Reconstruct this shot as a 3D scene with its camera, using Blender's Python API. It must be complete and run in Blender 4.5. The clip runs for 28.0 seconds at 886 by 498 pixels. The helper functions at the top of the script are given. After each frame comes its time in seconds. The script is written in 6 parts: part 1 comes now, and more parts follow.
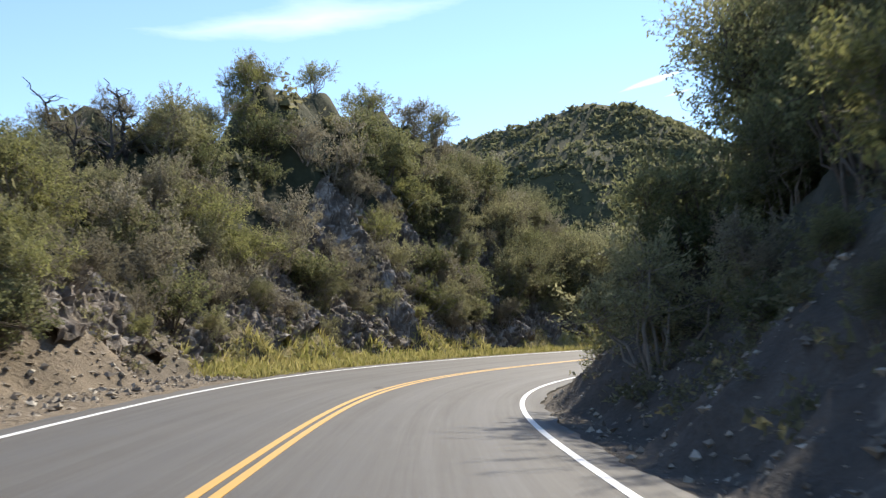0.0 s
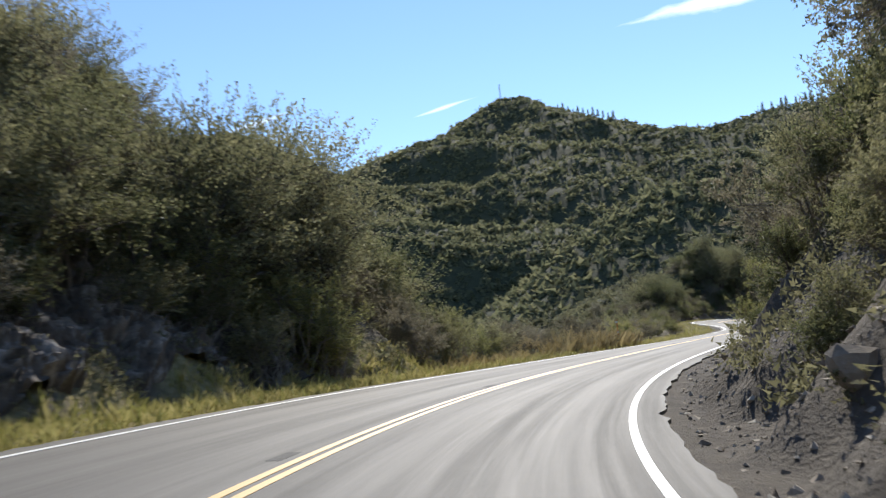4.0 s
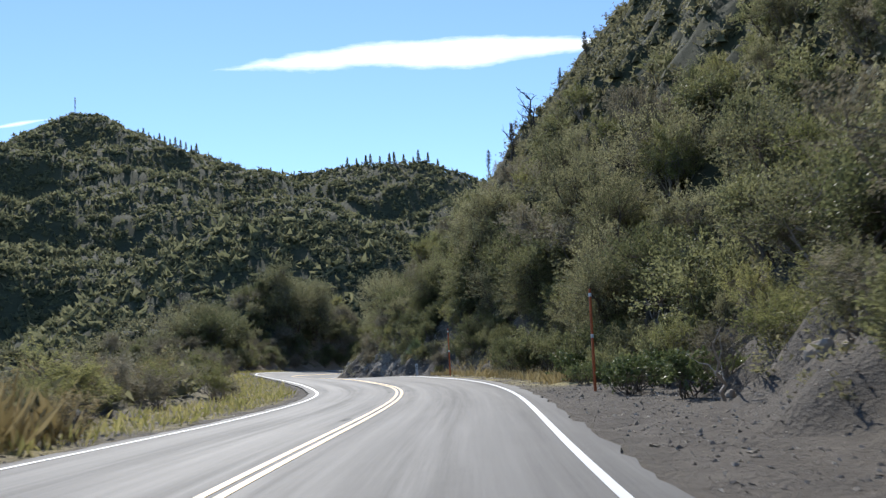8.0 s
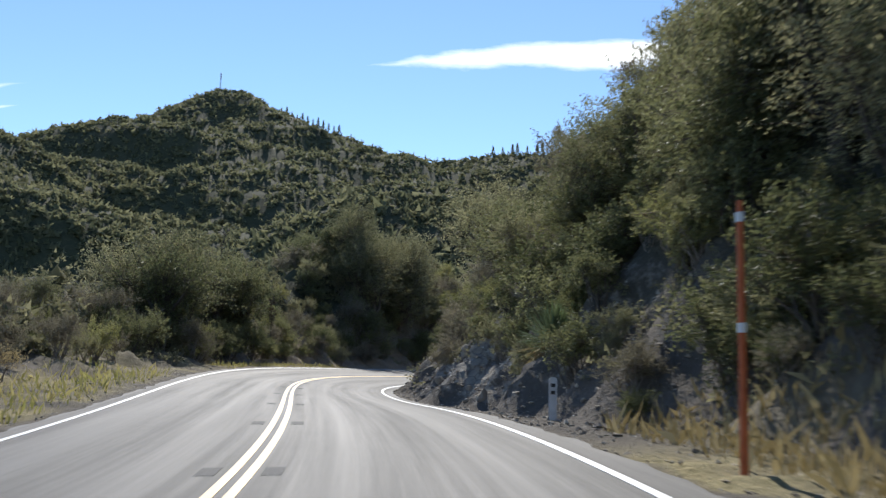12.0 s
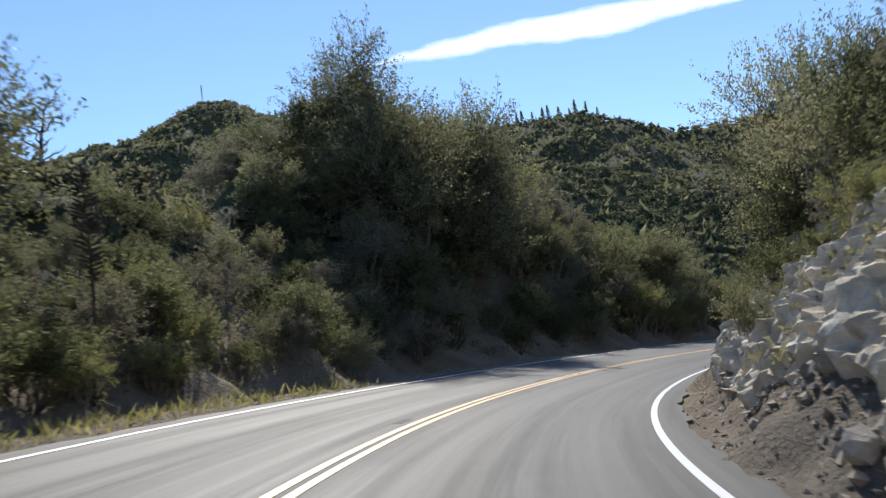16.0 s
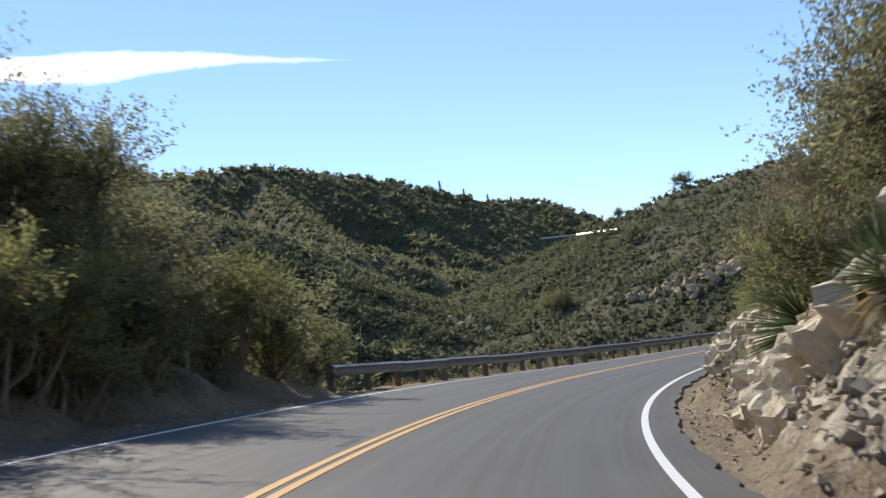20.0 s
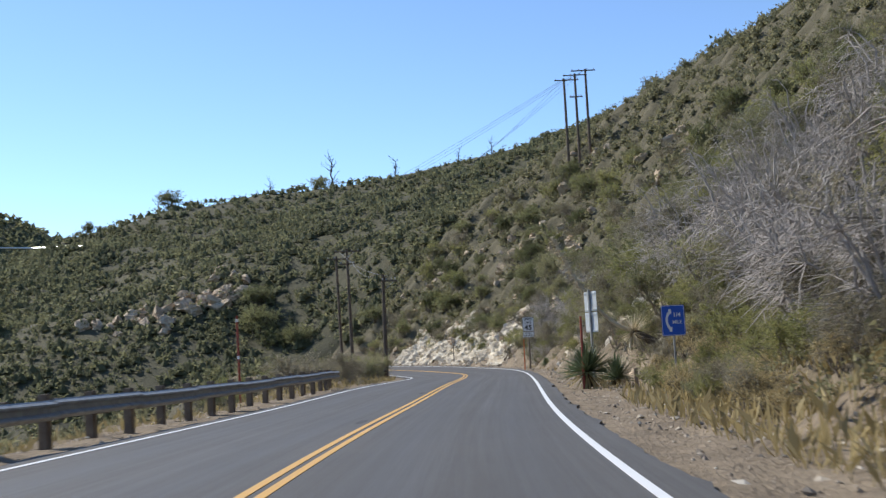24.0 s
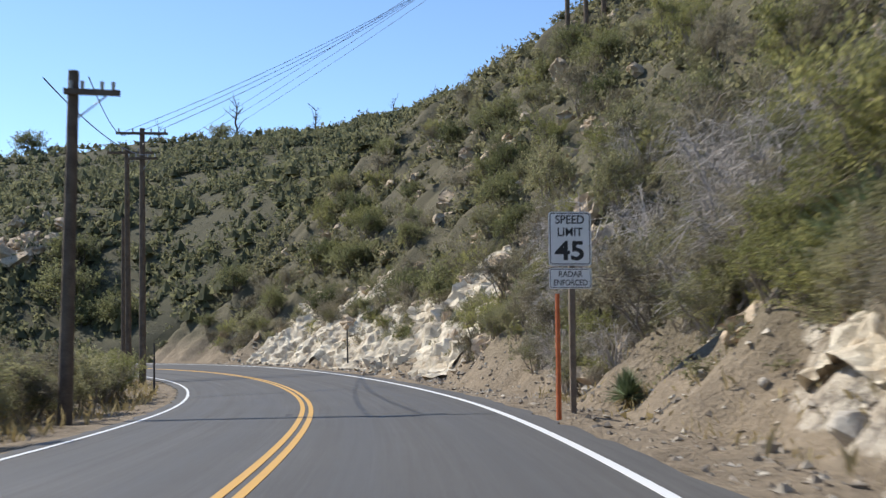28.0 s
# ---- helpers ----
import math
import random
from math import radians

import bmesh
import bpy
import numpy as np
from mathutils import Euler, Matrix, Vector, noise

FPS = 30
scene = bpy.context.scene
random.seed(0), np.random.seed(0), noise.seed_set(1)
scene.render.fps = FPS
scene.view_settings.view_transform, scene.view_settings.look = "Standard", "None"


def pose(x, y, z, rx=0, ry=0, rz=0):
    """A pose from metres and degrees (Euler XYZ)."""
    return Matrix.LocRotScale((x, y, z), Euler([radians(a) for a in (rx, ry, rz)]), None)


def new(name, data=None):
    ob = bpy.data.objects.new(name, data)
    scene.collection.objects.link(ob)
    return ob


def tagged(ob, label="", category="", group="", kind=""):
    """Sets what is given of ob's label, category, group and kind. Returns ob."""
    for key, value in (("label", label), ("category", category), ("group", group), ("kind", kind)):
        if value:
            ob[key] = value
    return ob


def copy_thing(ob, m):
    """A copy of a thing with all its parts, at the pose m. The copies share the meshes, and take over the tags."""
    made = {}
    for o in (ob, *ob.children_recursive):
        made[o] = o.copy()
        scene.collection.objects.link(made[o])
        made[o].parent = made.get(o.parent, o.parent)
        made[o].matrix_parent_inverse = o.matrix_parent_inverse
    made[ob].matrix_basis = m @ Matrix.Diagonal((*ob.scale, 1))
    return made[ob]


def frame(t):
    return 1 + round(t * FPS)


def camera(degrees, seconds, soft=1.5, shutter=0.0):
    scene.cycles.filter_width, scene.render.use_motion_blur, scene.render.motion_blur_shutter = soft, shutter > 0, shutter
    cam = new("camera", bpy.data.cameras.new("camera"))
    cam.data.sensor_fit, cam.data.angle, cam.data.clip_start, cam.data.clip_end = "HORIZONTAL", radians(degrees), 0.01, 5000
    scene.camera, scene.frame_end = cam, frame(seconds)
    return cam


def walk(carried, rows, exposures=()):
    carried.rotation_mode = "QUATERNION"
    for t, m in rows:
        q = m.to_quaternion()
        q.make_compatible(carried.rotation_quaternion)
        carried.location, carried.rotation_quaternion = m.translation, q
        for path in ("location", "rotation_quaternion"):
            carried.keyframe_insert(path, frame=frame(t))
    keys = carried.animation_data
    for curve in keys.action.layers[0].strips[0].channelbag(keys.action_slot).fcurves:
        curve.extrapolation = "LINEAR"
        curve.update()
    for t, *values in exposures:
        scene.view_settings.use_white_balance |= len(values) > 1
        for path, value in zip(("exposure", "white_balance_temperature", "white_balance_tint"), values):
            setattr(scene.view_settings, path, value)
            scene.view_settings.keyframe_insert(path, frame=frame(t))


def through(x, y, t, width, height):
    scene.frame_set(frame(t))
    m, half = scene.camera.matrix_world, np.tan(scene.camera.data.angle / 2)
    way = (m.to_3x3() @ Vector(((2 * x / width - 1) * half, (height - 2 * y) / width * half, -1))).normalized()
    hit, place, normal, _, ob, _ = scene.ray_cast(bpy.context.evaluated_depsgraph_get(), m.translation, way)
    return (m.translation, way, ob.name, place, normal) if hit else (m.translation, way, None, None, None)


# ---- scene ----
import functools

# ---- the camera ----
ROWS = [
    (0, 0.000, 0.000, 1.143, 94.697, 2.087, -0.846),
    (0.5, 0.062, 5.914, 1.055, 94.682, 3.074, -1.167),
    (1, 0.181, 11.768, 0.980, 94.832, 4.048, -1.821),
    (1.5, 0.390, 17.562, 0.926, 94.896, 5.013, -2.776),
    (2, 0.755, 23.299, 0.880, 95.165, 5.548, -4.827),
    (2.5, 1.384, 28.984, 0.883, 95.399, 5.682, -8.013),
    (3, 2.354, 34.598, 0.858, 95.366, 5.925, -11.753),
    (3.5, 3.710, 40.095, 0.836, 95.334, 6.337, -16.061),
    (4, 5.478, 45.441, 0.828, 95.435, 6.501, -20.569),
    (4.5, 7.649, 50.649, 0.817, 95.557, 6.277, -24.706),
    (5, 10.181, 55.761, 0.814, 95.688, 6.216, -27.985),
    (5.5, 13.037, 60.811, 0.840, 95.817, 6.037, -31.008),
    (6, 16.202, 65.808, 0.873, 95.938, 5.468, -33.734),
    (6.5, 19.646, 70.757, 0.912, 96.076, 4.532, -36.127),
    (7, 23.339, 75.636, 0.969, 96.238, 3.774, -38.459),
    (7.5, 27.261, 80.393, 1.035, 96.232, 3.130, -41.039),
    (8, 31.366, 85.015, 1.095, 96.113, 2.483, -42.816),
    (8.5, 35.590, 89.573, 1.159, 96.193, 1.712, -43.609),
    (9, 39.919, 94.134, 1.217, 96.261, 0.981, -44.355),
    (9.5, 44.352, 98.755, 1.273, 95.991, 0.389, -44.360),
    (10, 48.854, 103.503, 1.345, 96.135, -0.150, -43.815),
    (10.5, 53.392, 108.437, 1.377, 96.056, -0.737, -42.740),
    (11, 57.895, 113.600, 1.467, 95.900, -0.896, -40.868),
    (11.5, 62.278, 119.015, 1.507, 95.832, -1.143, -38.569),
    (12, 66.459, 124.681, 1.573, 96.166, -1.390, -35.787),
    (12.5, 70.378, 130.565, 1.663, 96.141, -1.415, -33.084),
    (13, 74.021, 136.589, 1.762, 96.167, -0.935, -30.743),
    (13.5, 77.423, 142.666, 1.828, 95.713, 0.273, -29.053),
    (14, 80.720, 148.687, 1.805, 95.518, 2.131, -29.355),
    (14.5, 84.030, 154.568, 1.815, 95.542, 3.968, -30.043),
    (15, 87.371, 160.273, 1.826, 95.666, 5.267, -31.013),
    (15.5, 90.744, 165.763, 1.838, 95.807, 6.349, -32.208),
    (16, 94.163, 170.975, 1.847, 95.821, 7.191, -34.195),
    (16.5, 97.648, 175.853, 1.883, 95.793, 7.456, -36.671),
    (17, 101.230, 180.383, 1.899, 95.546, 7.591, -39.771),
    (17.5, 104.993, 184.566, 1.898, 95.245, 8.100, -43.941),
    (18, 108.996, 188.430, 1.887, 95.328, 8.358, -47.813),
    (18.5, 113.258, 192.051, 1.863, 95.480, 7.894, -51.203),
    (19, 117.811, 195.490, 1.854, 95.450, 7.754, -54.385),
    (19.5, 122.664, 198.758, 1.851, 95.347, 7.754, -57.487),
    (20, 127.796, 201.816, 1.827, 95.268, 7.694, -60.743),
    (20.5, 133.170, 204.617, 1.791, 95.024, 7.661, -64.050),
    (21, 138.756, 207.133, 1.730, 94.837, 7.416, -67.387),
    (21.5, 144.547, 209.344, 1.662, 94.863, 7.401, -70.809),
    (22, 150.538, 211.222, 1.593, 94.971, 7.043, -74.366),
    (22.5, 156.701, 212.742, 1.540, 94.991, 6.317, -77.996),
    (23, 163.005, 213.882, 1.454, 94.910, 5.393, -81.744),
    (23.5, 169.433, 214.650, 1.363, 94.890, 4.407, -85.021),
    (24, 175.975, 215.115, 1.297, 94.932, 3.539, -87.393),
    (24.5, 182.631, 215.371, 1.229, 94.953, 2.891, -88.896),
    (25, 189.396, 215.499, 1.127, 94.841, 2.369, -89.720),
    (25.5, 196.263, 215.532, 1.017, 94.892, 2.410, -90.566),
    (26, 203.228, 215.499, 0.945, 95.241, 2.099, -90.816),
    (26.5, 210.313, 215.449, 0.927, 95.467, 1.804, -90.873),
    (27, 217.589, 215.391, 0.854, 95.252, 1.860, -90.944),
    (27.5, 225.163, 215.320, 0.770, 95.038, 1.751, -91.041),
    (28, 233.137, 215.256, 0.647, 94.601, 1.322, -90.865),
]
cam = camera(43.437, 28.0, 1.3, 0.3)
walk(cam, [(t, pose(x, y, z, rx, ry, rz)) for t, x, y, z, rx, ry, rz in ROWS],
     exposures=[(0, 0.8, 7050, 10), (1.5, 0.65, 6950, 10), (3, 0.4, 6700, 10), (7, 0.3, 6250, 10), (13, 0.2, 6400, 10), (16, 0.22, 6450, 10),
                (18, 0.3, 6900, 10), (20, 0.45, 6850, 10), (22, 0.42, 6350, 10), (25, 0.48, 6500, 10), (28, 0.53, 6550, 10)])

# ---- sky and sun ----
SUN_AZ, SUN_EL = radians(30), radians(41)      # clockwise from +y, above the horizon
world = bpy.data.worlds.new("sky")
scene.world = world
world.use_nodes = True
wn, wl = world.node_tree.nodes, world.node_tree.links
for nd in list(wn):
    wn.remove(nd)
w_out = wn.new("ShaderNodeOutputWorld")
w_bg = wn.new("ShaderNodeBackground")
w_bg.inputs["Strength"].default_value = 0.15
w_sky = wn.new("ShaderNodeTexSky")
w_sky.sky_type = 'NISHITA'
w_sky.sun_disc = False
w_sky.sun_elevation, w_sky.sun_rotation = SUN_EL, SUN_AZ
w_sky.air_density, w_sky.dust_density, w_sky.ozone_density = 0.95, 0.05, 4.5
w_sky.altitude = 1500
wl.new(w_bg.outputs[0], w_out.inputs[0])


def sky_math(op, a, b=None, c=None):
    nd = wn.new("ShaderNodeMath")
    nd.operation = op
    for k, v in enumerate((a, b, c)):
        if v is None:
            continue
        if isinstance(v, (int, float)):
            nd.inputs[k].default_value = v
        else:
            wl.new(v, nd.inputs[k])
    return nd.outputs[0]


w_co = wn.new("ShaderNodeTexCoord")
w_xyz = wn.new("ShaderNodeSeparateXYZ")
wl.new(w_co.outputs["Generated"], w_xyz.inputs[0])
# azimuth (degrees clockwise from +y) and elevation (degrees) of the view
w_az = sky_math('MULTIPLY', sky_math('ARCTAN2', w_xyz.outputs[0], w_xyz.outputs[1]), 57.2958)
w_el = sky_math('MULTIPLY', sky_math('ARCSINE', w_xyz.outputs[2]), 57.2958)
w_noise = wn.new("ShaderNodeTexNoise")
w_noise.inputs["Scale"].default_value = 9.0
w_noise.inputs["Detail"].default_value = 7.0
w_noise.inputs["Roughness"].default_value = 0.62
w_map = wn.new("ShaderNodeMapping")
w_map.inputs["Scale"].default_value = (1.0, 1.0, 4.0)
wl.new(w_co.outputs["Generated"], w_map.inputs[0])
wl.new(w_map.outputs[0], w_noise.inputs["Vector"])
w_wave = sky_math('MULTIPLY', sky_math('SUBTRACT', w_noise.outputs[0], 0.5), 1.0)


def streak(az, el, half_len, half_wid, slope, soft, bright, bend=0.0):
    """A long thin cloud: a spindle about one line in the sky."""
    u = sky_math('SUBTRACT', w_az, az)
    v = sky_math('SUBTRACT', sky_math('SUBTRACT', w_el, el), sky_math('MULTIPLY', u, slope))
    v = sky_math('ADD', v, sky_math('MULTIPLY', sky_math('MULTIPLY', u, u), bend))
    v = sky_math('ADD', v, sky_math('MULTIPLY', w_wave, half_wid * 1.6))
    un = sky_math('DIVIDE', u, half_len)
    width = sky_math('MULTIPLY', sky_math('SUBTRACT', 1.0, sky_math('POWER', sky_math('ABSOLUTE', un), 1.25)), half_wid)
    width = sky_math('MULTIPLY', width, sky_math('MAXIMUM', sky_math('SUBTRACT', 1.0, sky_math('MULTIPLY', un, 0.45)), 0.1))
    gap = sky_math('SUBTRACT', width, sky_math('ABSOLUTE', v))
    m = sky_math('MULTIPLY', gap, 1.0 / soft)
    nd = wn.new("ShaderNodeClamp")
    wl.new(m, nd.inputs[0])
    return sky_math('MULTIPLY', nd.outputs[0], bright)


CLOUDS = [(45.0, 16.15, 13.8, 0.82, -0.004, 0.5, 1.0, 0.004), (22.2, 12.6, 1.9, 0.13, 0.2, 0.16, 0.8), (12.5, 12.75, 2.2, 0.22, 0.24, 0.25, 0.6),
          (13.5, 12.0, 0.9, 0.09, 0.2, 0.14, 0.6), (-5.0, 16.6, 10.0, 1.1, 0.08, 2.2, 0.5)]
w_total = 0.0
for row in CLOUDS:
    m = streak(*row)
    w_total = m if isinstance(w_total, float) else sky_math('MAXIMUM', w_total, m)
w_mix = wn.new("ShaderNodeMix")
w_mix.data_type = 'RGBA'
wl.new(w_total, w_mix.inputs["Factor"])
wl.new(w_sky.outputs[0], w_mix.inputs["A"])
w_mix.inputs["B"].default_value = (9.0, 9.2, 9.4, 1)
wl.new(w_mix.outputs["Result"], w_bg.inputs[0])

sun_data = bpy.data.lights.new("sun", 'SUN')
sun_data.energy, sun_data.angle, sun_data.color = 4.3, radians(0.53), (1.0, 0.95, 0.86)
sun = new("sun", sun_data)
S_DIR = Vector((math.sin(SUN_AZ) * math.cos(SUN_EL), math.cos(SUN_AZ) * math.cos(SUN_EL), math.sin(SUN_EL)))
sun.rotation_euler = S_DIR.to_track_quat('Z', 'Y').to_euler()

# ---- the road's plan: station, heading, height, cross fall ----
PLAN = np.array([
    (-40, -0.67, 0.43, 1.46),
    (-24, -0.16, 0.28, 1.57),
    (-8, -0.68, 0.13, 1.38),
    (8, 0.43, -0.03, 2.79),
    (24, -3.80, -0.06, 5.00),
    (40, -16.11, -0.07, 5.60),
    (56, -26.01, -0.10, 5.80),
    (72, -34.25, -0.07, 4.65),
    (88, -41.10, -0.02, 2.63),
    (104, -44.04, 0.07, 0.90),
    (120, -44.39, 0.16, -0.74),
    (136, -40.56, 0.28, -1.54),
    (152, -33.74, 0.43, -2.03),
    (168, -28.98, 0.66, -0.53),
    (184, -28.76, 0.76, 3.68),
    (200, -33.21, 0.89, 6.29),
    (216, -41.59, 0.97, 7.32),
    (232, -50.51, 0.96, 7.45),
    (248, -60.46, 0.94, 7.09),
    (264, -69.08, 0.79, 6.91),
    (280, -77.94, 0.58, 5.87),
    (296, -85.68, 0.31, 3.50),
    (312, -88.95, 0.07, 2.00),
    (328, -90.83, -0.15, 1.50),
    (344, -90.95, -0.27, 1.24),
    (360, -90.12, -0.51, 0.51),
    (376, -85.89, -0.74, -1.04),
    (392, -80.60, -0.96, -2.14),
    (408, -75.0, -1.03, -2.6),
    (424, -67.5, -1.02, -3.0),
    (440, -58.5, -1.0, -3.0),
    (456, -49.0, -1.0, -3.0),
])
START = (-2.03, -39.99)
STEP = 0.5
ST = np.arange(PLAN[0, 0], PLAN[-1, 0], STEP)


def glide(knots, vals, at):
    """A smooth curve through evenly spaced knots."""
    t = np.clip((at - knots[0]) / (knots[1] - knots[0]), 0, len(knots) - 1.001)
    i = t.astype(int)
    w = t - i
    p = np.concatenate([[2 * vals[0] - vals[1]], vals, [2 * vals[-1] - vals[-2]]])
    a, b, c, d = p[i], p[i + 1], p[i + 2], p[i + 3]
    return b + 0.5 * w * (c - a + w * (2 * a - 5 * b + 4 * c - d + w * (3 * (b - c) + d - a)))


HEAD = np.radians(glide(PLAN[:, 0], PLAN[:, 1], ST))
_mid = (HEAD[1:] + HEAD[:-1]) / 2
RX = START[0] + np.concatenate([[0], np.cumsum(-np.sin(_mid) * STEP)])
RY = START[1] + np.concatenate([[0], np.cumsum(np.cos(_mid) * STEP)])
RZ = glide(PLAN[:, 0], PLAN[:, 2], ST)
FALL = np.tan(np.radians(glide(PLAN[:, 0], PLAN[:, 3], ST)))


def road_xyz(s, lat, up=0.0):
    """World places of stations and offsets from the centre line (right is positive), on the road's plane."""
    s, lat = np.broadcast_arrays(np.asarray(s, float), np.asarray(lat, float))
    h = np.interp(s, ST, HEAD)
    x = np.interp(s, ST, RX) + lat * np.cos(h)
    y = np.interp(s, ST, RY) + lat * np.sin(h)
    z = np.interp(s, ST, RZ) - np.clip(lat, -5, 5) * np.interp(s, ST, FALL) + up
    return np.stack([x, y, z], -1)


def heading(s):
    return float(np.interp(s, ST, HEAD))


# ---- the lie of the land beside the road ----
# station, toe of the bank, height of the cut, slope of the cut, slope above it, top
RIGHT = np.array([
    (-40, 5.2, 2.5, 1.2, 1.0, 16), (0, 5.0, 2.2, 1.0, 1.1, 17), (32, 4.6, 1.8, 0.85, 1.1, 14), (66, 4.8, 1.8, 0.85, 1.0, 16),
    (88, 5.6, 1.8, 0.85, 0.95, 24), (108, 6.6, 1.7, 0.85, 1.05, 36), (132, 9.0, 2.0, 1.0, 1.3, 52), (156, 6.6, 1.6, 0.9, 1.4, 54),
    (168, 5.8, 1.8, 1.0, 1.4, 54), (180, 5.0, 2.2, 1.15, 1.25, 52), (205, 4.6, 2.0, 0.98, 1.25, 44), (228, 4.6, 2.2, 0.98, 0.85, 28), (238, 4.7, 2.4, 0.98, 0.85, 26), (246, 4.9, 3.0, 1.08, 0.85, 22), (255, 4.8, 2.8, 1.08, 0.8, 18),
    (262, 4.7, 2.2, 1.0, 0.8, 15), (288, 4.7, 2.0, 1.0, 0.7, 20)])
RIGHT2 = np.array([
    (288, 4.7, 2.0, 1.0, 0.7, 20), (318, 7.0, 1.6, 0.6, 0.85, 40), (331, 6.9, 1.8, 0.7, 0.85, 42), (335, 6.8, 1.8, 0.9, 0.88, 43), (337.5, 6.7, 1.8, 1.2, 0.85, 43), (341, 6.6, 1.8, 1.2, 0.85, 43), (344, 5.9, 1.9, 0.95, 0.88, 44), (356, 5.6, 2.4, 1.3, 0.88, 44), (365, 5.7, 1.7, 0.9, 0.88, 44), (370, 5.5, 2.7, 1.4, 0.88, 44), (373, 5.7, 1.8, 0.9, 0.88, 44),
    (378, 5.8, 1.6, 0.85, 0.95, 46), (402, 5.2, 1.9, 1.0, 1.0, 43), (430, 5.2, 1.9, 1.0, 0.98, 41), (456, 5.2, 1.8, 0.9, 0.85, 26), (470, 5.0, 1.6, 0.9, 0.7, 18)])
RIGHT = np.concatenate([RIGHT, RIGHT2[1:]])
LEFT = np.array([
    (-40, 6.2, 1.4, 0.8, 0.5, 6), (16, 6.0, 1.6, 0.85, 0.55, 7), (28, 6.0, 1.8, 0.9, 0.65, 7), (38, 6.0, 2.0, 0.95, 0.8, 10), (44, 6.1, 2.2, 1.0, 1.05, 13), (50, 6.2, 2.4, 1.05, 1.3, 17), (58, 6.1, 2.4, 1.05, 1.8, 24), (66, 5.9, 2.3, 1.0, 1.65, 20), (74, 5.8, 2.2, 1.0, 1.35, 15),
    (84, 5.6, 2.0, 0.9, 0.9, 5), (94, 6.5, 0.2, 0.2, -0.3, -9), (150, 7.5, 0.3, 0.2, -0.25, -8), (184, 6.5, 0.4, 0.3, 0.05, 1),
    (202, 5.8, 0.6, 0.5, 0.25, 3), (213, 5.8, 1.0, 0.7, 0.4, 5), (226, 5.6, 1.4, 0.85, 0.5, 7), (238, 5.6, 1.5, 0.85, 1.0, 13), (243, 5.5, 1.6, 0.85, 1.1, 14), (250, 5.5, 1.6, 0.85, 1.5, 18), (258, 5.5, 1.6, 0.85, 1.4, 17), (264, 5.4, 1.6, 0.85, 1.2, 13), (272, 5.2, 1.2, 0.7, 0.8, 5),
    (281, 5.6, 0.0, 0.3, -0.45, -14), (336, 5.6, 0.0, 0.3, -0.45, -14), (352, 6.0, 0.2, 0.3, -0.2, -8), (470, 6.0, 0.2, 0.3, -0.25, -9)])


# bare rock faces: stations, side, from and to (metres out from the toe), size of the blocks, how far they stand out
FACES = [(24, 50, -1, 1.2, 5.0, 0.6, 0.75, "dark"), (48, 80, -1, 1.0, 5.6, 0.6, 0.75, "dark"),
         (206, 236, 1, 0.7, 4.0, 0.5, 0.7, "cream"), (234, 262, 1, 0.8, 7.0, 0.6, 0.9, "cream"), (260, 283, 1, 0.6, 3.2, 0.45, 0.6, "cream"),
         (343, 367, 1, 1.5, 4.8, 0.5, 0.75, "cream"), (367, 374, 1, 1.5, 3.4, 0.4, 0.55, "cream"), (397, 434, 1, 0.2, 4.2, 0.8, 0.8, "cream")]


@functools.lru_cache(None)
def waves(seed, octaves):
    """The turns, phases and lengths of the waves that make up a relief."""
    rng = np.random.RandomState(seed)
    return [(math.cos(a), math.sin(a), rng.uniform(0, 6.283), rng.uniform(0, 6.283), 6.283 * rng.uniform(0.7, 1.4)) for a in rng.uniform(0, 6.283, octaves * 4)]


def fbm(x, y, scale, seed, octaves=4):
    """Smooth random relief from sums of turned waves."""
    out, amp, tot = 0.0, 1.0, 0.0
    for n, (c, s, ph, qh, k) in enumerate(waves(seed, octaves)):
        k = k / scale
        out = out + amp * np.sin((x * c + y * s) * k + ph + 1.3 * np.sin((y * c - x * s) * k * 0.7 + qh)) * 0.5
        if n % 4 == 3:
            tot += amp
            amp *= 0.5
            scale *= 0.5
    return out / tot


def side_rise(table, s, d):
    """Height over the road's edge at d metres from the centre line, and how rocky the cut is there."""
    p = [np.interp(s, table[:, 0], table[:, k]) for k in range(1, 6)]
    toe, cut, c1, c2, top = p
    toe = toe + 0.35 * np.sin(s * 0.43) + 0.3 * np.sin(s * 1.1 + 2) + 0.2 * np.sin(s * 2.3 + 1)
    e = np.maximum(d - toe, 0)
    run = cut / np.maximum(c1, 0.1)
    rise = np.where(e < run, e * c1, cut + (e - run) * c2)
    over = rise - top * 0.7
    up = np.where(over > 0, top * 0.7 + top * 0.3 * (1 - np.exp(-np.maximum(over, 0) / (np.abs(top) * 0.3 + 0.1))), rise)
    dn = np.where(rise < top * 0.7, top * 0.7 + top * 0.3 * (1 - np.exp(np.minimum(rise - top * 0.7, 0) / (np.abs(top) * 0.3 + 0.1))), rise)
    rise = np.where(top > 0, up, dn)
    rocky = np.clip((c1 - 0.75) * 1.6, 0, 1) * np.clip(e / 0.4, 0, 1) * np.clip(1.25 - (e - run) / 2.5, 0, 1) * np.clip((cut - 1.2) * 0.7, 0, 1)
    return rise, e, rocky


